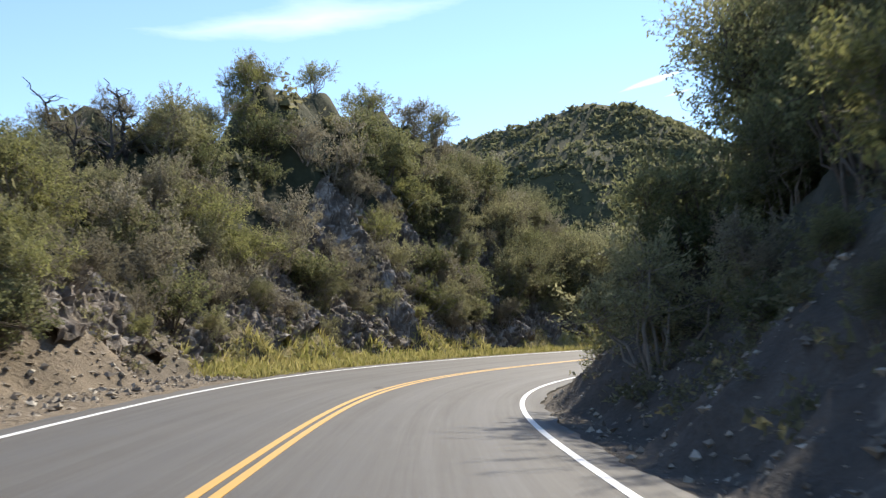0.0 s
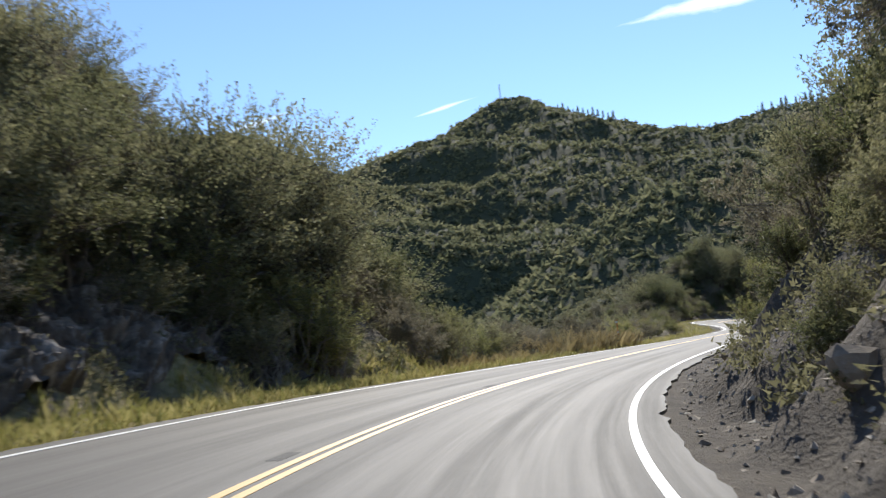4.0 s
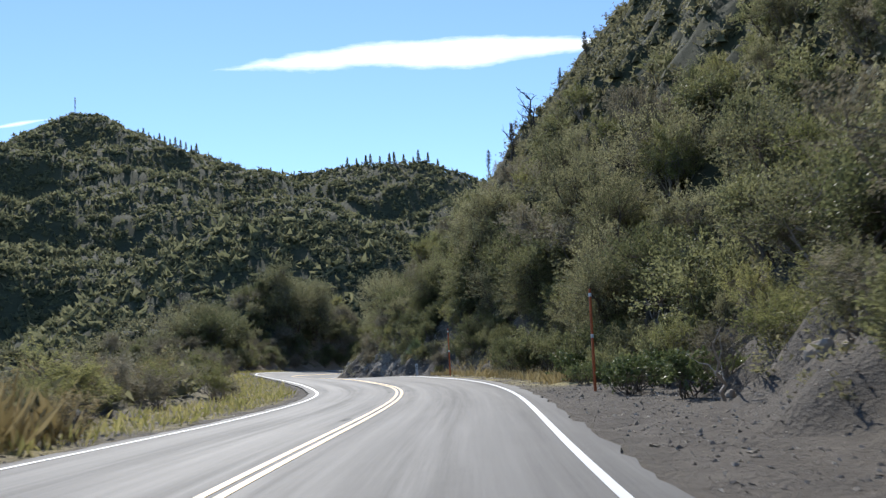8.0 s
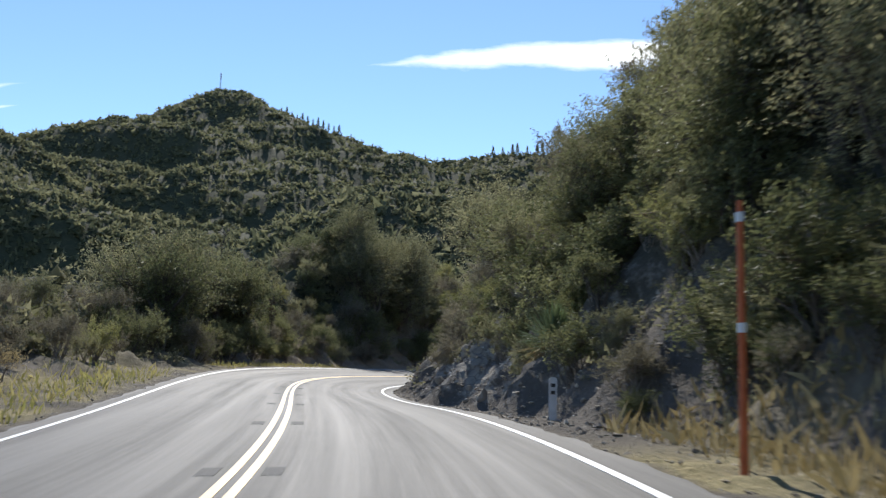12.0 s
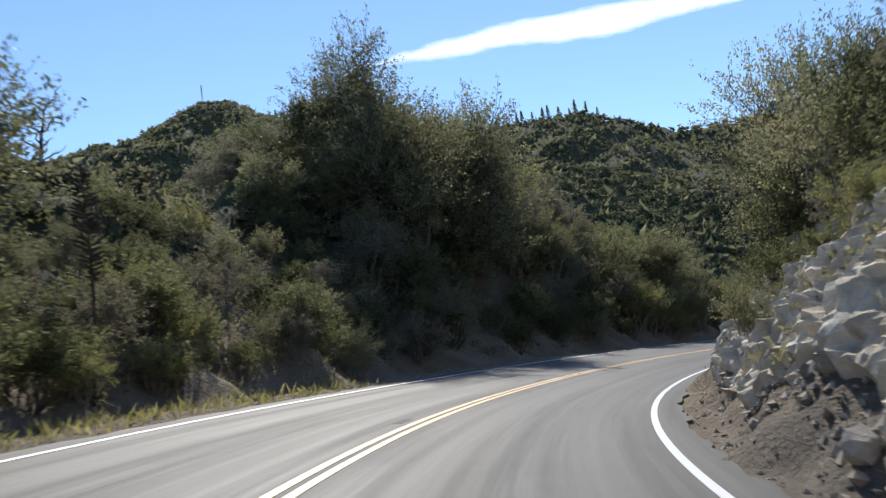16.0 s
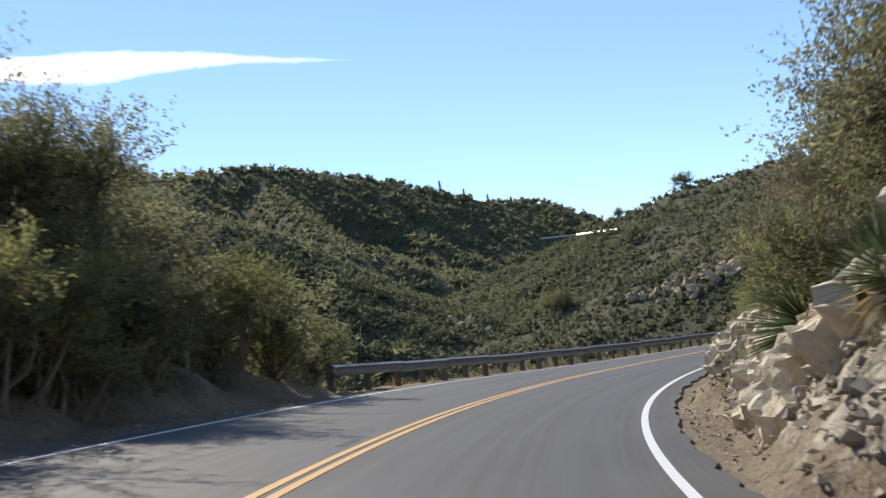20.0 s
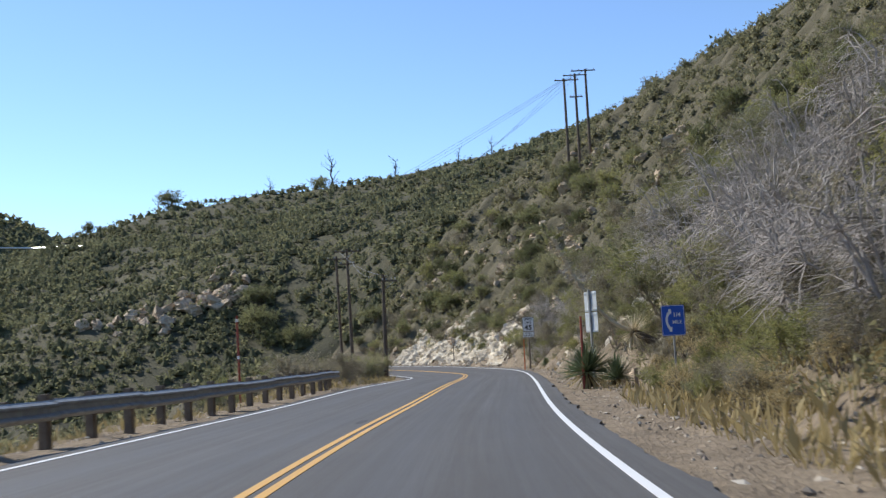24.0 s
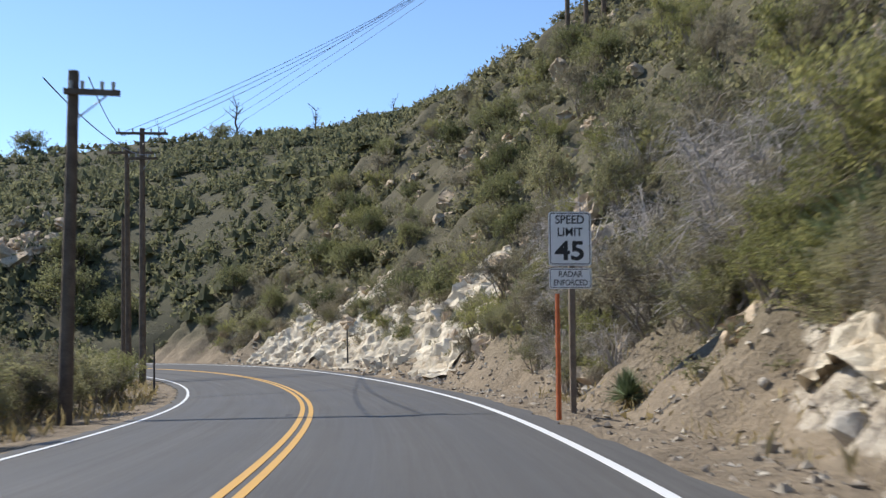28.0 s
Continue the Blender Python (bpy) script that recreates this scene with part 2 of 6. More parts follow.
# far ridges: places along the crest (x, y, height), slope of the flanks
RIDGES = [
    ([(415, 1109, 200), (324, 1136, 188), (200, 1160, 190)], 0.5, 22),
    ([(415, 1109, 211), (462, 1091, 245), (489, 1079, 258), (510, 1070, 257), (539, 1055, 236), (591, 1027, 221), (628, 1005, 203),
      (671, 976, 199), (713, 944, 206), (745, 870, 201)], 0.42, 24),
    ([(745, 870, 202), (780, 796, 168), (828, 739, 168), (884, 657, 146), (921, 589, 116), (970, 566, 116), (1010, 520, 94), (1150, 420, 40)], 0.62, 18),
    ([(510, 1070, 245), (470, 900, 150), (440, 720, 70), (400, 560, 15)], 0.5, 20),
    ([(671, 976, 190), (600, 800, 130), (520, 640, 60), (440, 500, 5)], 0.45, 20),
    ([(-160, 930, 96), (0, 885, 152), (83, 864, 170), (130, 858, 182), (164, 852, 181), (192, 846, 167), (227, 837, 146), (290, 800, 70)], 0.55, 22),
    ([(828, 739, 160), (720, 620, 95), (600, 500, 35), (560, 460, 8)], 0.6, 14),
    ([(262, 452, 62), (300, 420, 58), (352, 370, 36), (389, 349, 13), (405, 342, 3)], 0.55, 6),
    ([(452, 372, 4), (466, 330, 35), (478, 300, 44), (486, 262, 48), (489, 235, 50.5), (489, 203, 56), (475, 150, 70), (440, 90, 74), (330, 20, 60)], 0.32, 5),
]


def far_height(x, y):
    base = -14 + 4 * fbm(x, y, 160, 11, 3)
    rug = np.clip(fbm(x, y, 230, 21, 4), -1.3, 0.8)
    fine = fbm(x, y, 45, 22, 3)
    best = np.full(np.shape(x), -1e9)
    for pts, slope, rugged in RIDGES:
        for (x0, y0, z0), (x1, y1, z1) in zip(pts[:-1], pts[1:]):
            dx, dy = x1 - x0, y1 - y0
            t = np.clip(((x - x0) * dx + (y - y0) * dy) / (dx * dx + dy * dy), 0, 1)
            dist = np.hypot(x - x0 - t * dx, y - y0 - t * dy)
            grow = np.clip(dist / 120, 0, 1)
            h = z0 + t * (z1 - z0) - slope * dist + grow * (rug - 0.7) * rugged * 0.8 + np.clip(dist / 40, 0, 1) * (fine - 0.5) * 2
            best = np.maximum(best, h)
    return np.maximum(best, base)


def nearest(x, y):
    """Station and offset of places, from the nearest point of the road."""
    px, py = RX[::4], RY[::4]
    s, lat = np.empty(x.shape), np.empty(x.shape)
    for k in range(0, len(x), 20000):
        xx, yy = x[k:k + 20000], y[k:k + 20000]
        j = ((xx[:, None] - px) ** 2 + (yy[:, None] - py) ** 2).argmin(1) * 4
        h = HEAD[j]
        s[k:k + 20000] = ST[j] + (-(xx - RX[j]) * np.sin(h) + (yy - RY[j]) * np.cos(h))
        lat[k:k + 20000] = (xx - RX[j]) * np.cos(h) + (yy - RY[j]) * np.sin(h)
        gap = np.hypot(xx - RX[j], yy - RY[j])
        lat[k:k + 20000] = np.where((gap > np.abs(lat[k:k + 20000]) + 3) & (s[k:k + 20000] < ST[-1]), np.sign(lat[k:k + 20000] + 1e-6) * gap, lat[k:k + 20000])
    return s, lat


def near_height(s, lat, x, y):
    """Ground height by station and offset; also the rock share and how far up the bank it lies."""
    d = np.abs(lat)
    sc = np.clip(s, ST[0], ST[-1])
    edge = np.interp(sc, ST, RZ) - np.clip(lat, -5, 5) * np.interp(sc, ST, FALL)
    rr, er, kr = side_rise(RIGHT, sc, d)
    rl, el, kl = side_rise(LEFT, sc, d)
    right = lat > 0
    rl = rl - np.interp(sc, [44, 50, 70, 82], [0, 1, 1, 0]) * 1.7 * np.maximum(d - 15.5, 0)
    rl = rl - np.interp(sc, [234, 242, 258, 264], [0, 1, 1, 0]) * 1.6 * np.maximum(d - 13.2, 0)
    rl = np.maximum(rl, -9) - np.where(rl > 2, 0.5 * np.maximum(d - 17, 0), 0)
    rise, e, rocky = np.where(right, rr, rl), np.where(right, er, el), np.where(right, kr, kl * 0.65)
    out = np.clip((d - 3.9) / 0.5, 0, 1)
    z = edge - 0.05 + rise + out * (0.06 * fbm(x, y, 1.9, 5, 3) - 0.02) + np.clip(e / 6, 0, 1) * fbm(x, y, 9, 6, 4) * 0.8 + np.clip(e / 0.8, 0, 1) * (0.13 * fbm(x, y, 2.7, 7, 3) + 0.09 * fbm(x, y, 1.0, 8, 2))
    return z, rocky, e


def ground_height(x, y):
    x, y = np.atleast_1d(np.asarray(x, float)), np.atleast_1d(np.asarray(y, float))
    s, lat = nearest(x, y)
    zn, rocky, e = near_height(s, lat, x, y)
    zf = far_height(x, y)
    d = np.abs(lat)
    w = np.clip((d - 42) / 45, 0, 1)
    w = np.maximum(w, np.clip((s - ST[-1]) / 45, 0, 1))
    w = w * w * (3 - 2 * w)
    return zn * (1 - w) + zf * w


# ---- materials ----
def material(name):
    m = bpy.data.materials.new(name)
    m.use_nodes = True
    nt = m.node_tree
    return m, nt, nt.nodes["Principled BSDF"]


def noise_node(nt, scale, detail=5.0, rough=0.6, vec=None, stretch=None):
    nd = nt.nodes.new("ShaderNodeTexNoise")
    nd.inputs["Scale"].default_value = scale
    nd.inputs["Detail"].default_value = detail
    nd.inputs["Roughness"].default_value = rough
    if vec is None:
        geo = nt.nodes.new("ShaderNodeNewGeometry")
        vec = geo.outputs["Position"]
    if stretch:
        mp = nt.nodes.new("ShaderNodeMapping")
        mp.inputs["Scale"].default_value = stretch
        nt.links.new(vec, mp.inputs[0])
        vec = mp.outputs[0]
    nt.links.new(vec, nd.inputs["Vector"])
    return nd.outputs[0]


def ramp(nt, fac, stops):
    nd = nt.nodes.new("ShaderNodeValToRGB")
    el = nd.color_ramp.elements
    while len(el) < len(stops):
        el.new(0.5)
    for e, (p, c) in zip(el, stops):
        e.position = p
        e.color = (c, c, c, 1) if isinstance(c, (int, float)) else (*c, 1)
    nt.links.new(fac, nd.inputs[0])
    return nd.outputs[0]


def blend(nt, fac, a, b, mode='MIX'):
    nd = nt.nodes.new("ShaderNodeMix")
    nd.data_type, nd.blend_type = 'RGBA', mode
    for key, v in (("Factor", fac), ("A", a), ("B", b)):
        if isinstance(v, (int, float)):
            nd.inputs[key].default_value = v
        elif isinstance(v, tuple):
            nd.inputs[key].default_value = (*v, 1)
        else:
            nt.links.new(v, nd.inputs[key])
    return nd.outputs["Result"]


def bump(nt, bsdf, height, strength, dist):
    nd = nt.nodes.new("ShaderNodeBump")
    nd.inputs["Strength"].default_value, nd.inputs["Distance"].default_value = strength, dist
    nt.links.new(height, nd.inputs["Height"])
    nt.links.new(nd.outputs[0], bsdf.inputs["Normal"])


def attr(nt, name):
    nd = nt.nodes.new("ShaderNodeAttribute")
    nd.attribute_name = name
    return nd.outputs["Fac"]


def rough_stuff(name, c_dark, c_light, scale, rough=0.85, bump_d=0.01, spec=0.3):
    m, nt, b = material(name)
    n1, n2 = noise_node(nt, scale), noise_node(nt, scale * 9, 4)
    col = ramp(nt, n1, [(0.3, c_dark), (0.7, c_light)])
    col = blend(nt, 0.35, col, ramp(nt, n2, [(0.3, c_dark), (0.72, c_light)]))
    nt.links.new(col, b.inputs["Base Color"])
    b.inputs["Roughness"].default_value = rough
    b.inputs["Specular IOR Level"].default_value = spec
    bump(nt, b, n2, 0.6, bump_d)
    return m


def make_asphalt():
    m, nt, b = material("asphalt")
    grain, patch, wide = noise_node(nt, 90, 3), noise_node(nt, 2.2, 5), noise_node(nt, 0.25, 4)
    col = ramp(nt, grain, [(0.3, (0.047, 0.045, 0.042)), (0.7, (0.110, 0.104, 0.094))])
    col = blend(nt, ramp(nt, patch, [(0.4, 0.0), (0.75, 0.4)]), col, (0.062, 0.060, 0.056))
    col = blend(nt, ramp(nt, wide, [(0.35, 0.0), (0.7, 0.35)]), col, (0.124, 0.117, 0.105))
    way = nt.nodes.new("ShaderNodeAttribute")
    way.attribute_name = "way"
    streaks = noise_node(nt, 1.0, 6, 0.7, way.outputs["Vector"], (0.05, 3.2, 1))
    scuffs = noise_node(nt, 1.0, 7, 0.75, way.outputs["Vector"], (0.5, 6.0, 1))
    col = blend(nt, ramp(nt, streaks, [(0.42, 0.0), (0.72, 0.38)]), col, (0.134, 0.127, 0.115))
    col = blend(nt, ramp(nt, scuffs, [(0.55, 0.0), (0.8, 0.5)]), col, (0.047, 0.045, 0.043))
    lane = attr(nt, "lane")
    track = ramp(nt, lane, [(0.0, 0.0), (1.0, 0.5)])
    col = blend(nt, track, col, (0.088, 0.084, 0.077))
    nt.links.new(col, b.inputs["Base Color"])
    r = ramp(nt, streaks, [(0.3, 0.8), (0.7, 0.62)])
    nt.links.new(blend(nt, track, r, (0.6, 0.6, 0.6)), b.inputs["Roughness"])
    b.inputs["Specular IOR Level"].default_value = 0.3
    bump(nt, b, grain, 0.35, 0.004)
    return m


def make_paint(name, colour, worn):
    m, nt, b = material(name)
    n1, n2 = noise_node(nt, 30, 5), noise_node(nt, 4, 5)
    wear = blend(nt, 0.5, ramp(nt, n1, [(0.5, 0.0), (0.75, 1.0)]), ramp(nt, n2, [(0.5, 0.0), (0.8, 1.0)]))
    col = blend(nt, ramp(nt, wear, [(0.2, 0.0), (0.9, worn)]), colour, (0.12, 0.115, 0.11))
    nt.links.new(col, b.inputs["Base Color"])
    b.inputs["Roughness"].default_value = 0.5
    b.inputs["Specular IOR Level"].default_value = 1.0
    bump(nt, b, n1, 0.15, 0.002)
    return m


def make_ground():
    m, nt, b = material("hillside")
    n_big, n_mid, n_fine = noise_node(nt, 0.12, 5), noise_node(nt, 1.3, 6), noise_node(nt, 11, 5)
    dirt = ramp(nt, n_mid, [(0.25, (0.13, 0.10, 0.07)), (0.55, (0.24, 0.185, 0.125)), (0.8, (0.34, 0.275, 0.195))])
    dirt = blend(nt, 0.4, dirt, ramp(nt, n_fine, [(0.3, (0.10, 0.08, 0.055)), (0.7, (0.34, 0.28, 0.2))]))
    vor = nt.nodes.new("ShaderNodeTexVoronoi")
    vor.inputs["Scale"].default_value = 1.7
    geo = nt.nodes.new("ShaderNodeNewGeometry")
    mp = nt.nodes.new("ShaderNodeMapping")
    mp.inputs["Scale"].default_value = (1, 1, 0.55)
    nt.links.new(geo.outputs["Position"], mp.inputs[0])
    nt.links.new(mp.outputs[0], vor.inputs["Vector"])
    rock = ramp(nt, noise_node(nt, 2.4, 8, 0.7), [(0.25, (0.17, 0.145, 0.115)), (0.45, (0.46, 0.405, 0.32)), (0.72, (0.64, 0.57, 0.46))])
    rock = blend(nt, ramp(nt, vor.outputs["Distance"], [(0.0, 0.0), (0.9, 0.35)]), rock, (0.20, 0.17, 0.14))
    chips = nt.nodes.new("ShaderNodeTexVoronoi")
    chips.feature = 'DISTANCE_TO_EDGE'
    chips.inputs["Scale"].default_value = 3.2
    nt.links.new(mp.outputs[0], chips.inputs["Vector"])
    wob = blend(nt, 0.12, mp.outputs[0], noise_node(nt, 3.0, 4))
    nt.links.new(wob, chips.inputs["Vector"])
    crack = ramp(nt, chips.outputs["Distance"], [(0.0, 0.75), (0.07, 0.0)])
    rock = blend(nt, crack, rock, (0.09, 0.075, 0.06))
    rock = blend(nt, ramp(nt, n_big, [(0.45, 0.0), (0.65, 0.6)]), rock, (0.36, 0.275, 0.185))
    brush = ramp(nt, noise_node(nt, 0.33, 6, 0.7), [(0.3, (0.040, 0.045, 0.024)), (0.52, (0.054, 0.058, 0.031)), (0.78, (0.074, 0.073, 0.041))])
    speck = noise_node(nt, 0.8, 5, 0.7)
    brush = blend(nt, ramp(nt, speck, [(0.54, 0.0), (0.72, 0.4)]), brush, (0.125, 0.11, 0.07))
    brush = blend(nt, ramp(nt, speck, [(0.34, 0.7), (0.46, 0.0)]), brush, (0.036, 0.041, 0.022))
    grass = ramp(nt, noise_node(nt, 7, 4), [(0.3, (0.19, 0.165, 0.065)), (0.7, (0.44, 0.36, 0.18))])
    rk, vg, gs = attr(nt, "rock"), attr(nt, "veg"), attr(nt, "grass")
    grey = ramp(nt, blend(nt, 0.4, n_mid, n_fine), [(0.3, (0.075, 0.066, 0.055)), (0.55, (0.125, 0.108, 0.088)), (0.75, (0.20, 0.175, 0.145))])
    dirt = blend(nt, attr(nt, "pale"), grey, dirt)
    rock = blend(nt, attr(nt, "pale"), blend(nt, 0.55, rock, (0.15, 0.14, 0.125)), rock)
    col = blend(nt, vg, dirt, brush)
    col = blend(nt, gs, col, grass)
    cut = nt.nodes.new("ShaderNodeMath")
    cut.operation = 'MULTIPLY_ADD'
    nt.links.new(noise_node(nt, 0.9, 5, 0.65), cut.inputs[0])
    cut.inputs[1].default_value = 1.2
    nt.links.new(rk, cut.inputs[2])
    col = blend(nt, ramp(nt, cut.outputs[0], [(0.9, 0.0), (1.1, 1.0)]), col, rock)
    nt.links.new(col, b.inputs["Base Color"])
    b.inputs["Roughness"].default_value = 0.92
    b.inputs["Specular IOR Level"].default_value = 0.2
    bump(nt, b, blend(nt, 0.55, n_mid, n_fine), 1.0, 0.14)
    return m


ASPHALT = make_asphalt()
YELLOW = make_paint("yellow_paint", (0.62, 0.33, 0.025), 0.55)
WHITE = make_paint("white_paint", (0.72, 0.72, 0.70), 0.5)
GROUND = make_ground()


# ---- mesh helpers ----
def mesh_from(name, verts, faces, mat, smooth=False):
    me = bpy.data.meshes.new(name)
    verts = np.asarray(verts, np.float32)
    faces = np.asarray(faces, np.int32)
    n, k = faces.shape
    me.vertices.add(len(verts))
    me.vertices.foreach_set("co", verts.ravel())
    me.loops.add(n * k)
    me.loops.foreach_set("vertex_index", faces.ravel())
    me.polygons.add(n)
    me.polygons.foreach_set("loop_start", np.arange(0, n * k, k, dtype=np.int32))
    me.polygons.foreach_set("use_smooth", np.full(n, smooth))
    me.update(calc_edges=True)
    me.materials.append(mat)
    return me


def grid_faces(rows, cols, at=0):
    i = np.arange(rows - 1)[:, None] * cols + np.arange(cols - 1)[None]
    return (np.stack([i, i + cols, i + cols + 1, i + 1], -1).reshape(-1, 4)[:, ::-1] + at)


def add_attr(me, name, vals):
    a = me.attributes.new(name, 'FLOAT', 'POINT')
    a.data.foreach_set("value", np.asarray(vals, np.float32))


# ---- the ground: one sheet from the road's edges to the skyline ----
def build_ground():
    lat_side = np.concatenate([np.arange(3.6, 12, 0.2), np.arange(12, 24, 0.75), np.arange(24, 46.1, 2.0)])
    lat = np.concatenate([-lat_side[::-1], [0.0], lat_side])
    s = np.arange(ST[0] + 1, ST[-1] - 1, 0.36)
    S, L = np.meshgrid(s, lat, indexing='ij')
    p = road_xyz(S.ravel(), L.ravel())
    x, y = p[:, 0].copy(), p[:, 1].copy()
    z, rocky, e = near_height(S.ravel(), L.ravel(), x, y)
    # rock faces break out in blocks
    sg = np.sign(L.ravel())
    h = np.interp(S.ravel(), ST, HEAD)
    sv, zv = S.ravel(), z
    b1 = fbm(sv * 1.3, zv * 1.2, 1.0, 31, 4)
    b2 = np.round(fbm(sv * 1.5 + zv * 0.7, zv * 0.9 + 7, 1.5, 32, 3) * 5) / 5
    b3 = np.abs(fbm(sv * 1.4 - zv * 0.6, zv * 0.6, 1.1, 34, 2))
    jag = np.random.RandomState(35).normal(size=len(sv))
    calm = 1.0 - 0.75 * sum(((sv > f[0] + 0.5) & (sv < f[1] - 0.5) & (sg == f[2])).astype(float) for f in FACES).clip(0, 1)
    push = 0.75 * calm * rocky * (0.3 * b1 + 0.45 * b2 + 0.4 * b3 + 0.22 * jag)
    x += sg * np.cos(h) * push
    y += sg * np.sin(h) * push
    z += rocky * 0.3 * fbm(x, y, 1.5, 33, 3)
    d = np.abs(L.ravel())
    w = np.clip((d - 42) / 45, 0, 1)
    w = w * w * (3 - 2 * w)
    z = z * (1 - w) + far_height(x, y) * w
    under = d < 3.7
    z = np.where(under, z - 0.25, z)
    late = np.clip((S.ravel() - 300) / 12, 0, 1)
    veg = np.clip((e - 1.5 + 0.8 * late) / (4 - 2.2 * late), 0, 1) * (1 - 0.5 * rocky)
    soft = fbm(x, y, 6, 41, 3)
    gz = np.clip((d - 4.1) / 0.3, 0, 1) * np.clip(1.6 - e / 1.6, 0, 1)
    left = (L.ravel() < 0)
    st = S.ravel()
    gm = left * (np.clip((st - 30) / 6, 0, 1) * np.clip((100 - st) / 10, 0, 1)) + left * np.clip((st - 95) / 5, 0, 1) * np.clip((215 - st) / 10, 0, 1) * 0.5
    gm = gm + (~left) * np.clip((st - 130) / 6, 0, 1) * np.clip((165 - st) / 6, 0, 1) * 0.7
    grass = np.clip(gz * gm * (0.75 + soft), 0, 1)
    va = np.stack([x, y, z], 1)
    fa = grid_faces(len(s), len(lat))
    # the wider land, wide meshes far off
    ax = np.concatenate([np.arange(-1500, -120, 40), np.arange(-120, 620, 7), np.arange(620, 1300, 14), np.arange(1300, 3600, 90)]).astype(float)
    ay = np.concatenate([np.arange(-900, -100, 50), np.arange(-100, 480, 7), np.arange(480, 1240, 13), np.arange(1240, 3200, 90)]).astype(float)
    X, Y = np.meshgrid(ax, ay, indexing='ij')
    xf, yf = X.ravel(), Y.ravel()
    sN, lN = nearest(xf, yf)
    zf = ground_height(xf, yf)
    sink = np.abs(lN) < 43
    sink &= (sN > ST[0] + 2) & (sN < ST[-1] - 3)
    zf = np.where(sink, zf - 3.5, zf)
    hole = np.abs(lN) < 30
    hole &= sink
    zf = np.where(hole, zf - 12, zf)
    vb = np.stack([xf, yf, zf], 1)
    fb = grid_faces(len(ax), len(ay), len(va))[:, ::-1]
    me = mesh_from("ground", np.concatenate([va, vb]), np.concatenate([fa, fb]), GROUND, True)
    smooth = np.concatenate([rocky, np.zeros(len(vb))])[np.concatenate([fa, fb])[:, 0]] < 0.25
    me.polygons.foreach_set("use_smooth", smooth)
    add_attr(me, "rock", np.concatenate([rocky, np.zeros(len(vb))]))
    add_attr(me, "pale", np.concatenate([np.maximum(np.clip((st - 204) / 26, 0, 1), 0.8 * left * np.clip((34 - st) / 8, 0, 1)), np.where((xf > 290) & (yf < 345), 1.0, 0.6)]))
    add_attr(me, "veg", np.concatenate([veg * np.clip(1 - (st - 330) / 60, 0.7, 1), np.where((xf > 290) & (yf < 345), 0.82, 1.0)]))
    add_attr(me, "grass", np.concatenate([grass, np.zeros(len(vb))]))
    return tagged(new("ground", me), "dry canyon hillsides of dirt, pale rock and low brush", "ground", kind="structure")


ground = build_ground()


# ---- the road and its markings ----
def strip(name, s0, s1, lat0, lat1, up, mat, step=0.5, cols=2, ragged=0.0, crown=0.0):
    s = np.arange(s0, s1 + 1e-6, step)
    lats = np.linspace(0, 1, cols)
    a = np.interp(s, *lat0) if isinstance(lat0, tuple) else np.full(len(s), lat0)
    b = np.interp(s, *lat1) if isinstance(lat1, tuple) else np.full(len(s), lat1)
    if ragged:
        a = a + ragged * (fbm(s, 0 * s, 2.2, 51, 4))
        b = b + ragged * (fbm(s, 0 * s + 9, 2.2, 52, 4))
    L = a[:, None] + (b - a)[:, None] * lats[None]
    p = road_xyz(np.repeat(s, cols), L.ravel(), up)
    faces = grid_faces(len(s), cols)[:, ::-1]
    n = len(p)
    low = p.copy()
    low[:, 2] -= 0.12 if up < 0.002 else up - 0.001
    rim = np.concatenate([np.arange(len(s)) * cols, (np.arange(len(s)) * cols + cols - 1)[::-1]])
    q = np.stack([rim, np.roll(rim, -1), np.roll(rim, -1) + n, rim + n], -1)
    me = mesh_from(name, np.concatenate([p, low]), np.concatenate([faces, q]), mat, False)
    return new(name, me), L.ravel(), me


LEFT_W = (np.array([-40.0, 24, 70, 95, 118, 134, 150, 200, 290, 360, 470]), np.array([3.4, 3.4, 3.58, 3.58, 3.25, 3.2, 3.4, 3.45, 3.55, 3.45, 3.4]))
RIGHT_W = (np.array([-40.0, 24, 70, 110, 150, 200, 250, 300, 360, 470]), np.array([3.54, 3.5, 3.46, 3.47, 3.53, 3.53, 3.44, 3.43, 3.48, 3.5]))
S0, S1 = float(ST[0]) + 2, float(ST[-1]) - 4
road, lane_lat, road_me = strip("road", S0, S1, (LEFT_W[0], -LEFT_W[1] - 0.38), (RIGHT_W[0], RIGHT_W[1] + 0.5), 0.0, ASPHALT, 0.5, 41, 0.09)
wheel = np.exp(-((np.abs(np.abs(lane_lat) - 1.75) - 0.8) / 0.32) ** 2)
add_attr(road_me, "lane", np.concatenate([wheel, np.zeros(len(wheel))]))
way = road_me.attributes.new("way", 'FLOAT_VECTOR', 'POINT')
s_of = np.repeat(np.arange(S0, S1 + 1e-6, 0.5), 41)
way.data.foreach_set("vector", np.tile(np.stack([s_of, lane_lat, 0 * s_of], 1), (2, 1)).astype(np.float32).ravel())
tagged(road, "two-lane grey asphalt mountain road with worn wheel tracks", "road", kind="structure")
for a in (-0.14, 0.04):
    o, _, _ = strip("centre_line", S0, S1, a, a + 0.10, 0.006, YELLOW, 0.5)
    tagged(o, "solid yellow painted centre line on asphalt", "road marking", kind="structure")
o, _, _ = strip("edge_line", S0, S1, (LEFT_W[0], -LEFT_W[1] - 0.05), (LEFT_W[0], -LEFT_W[1] + 0.05), 0.006, WHITE, 0.5)
tagged(o, "white painted edge line on asphalt", "road marking", kind="structure")
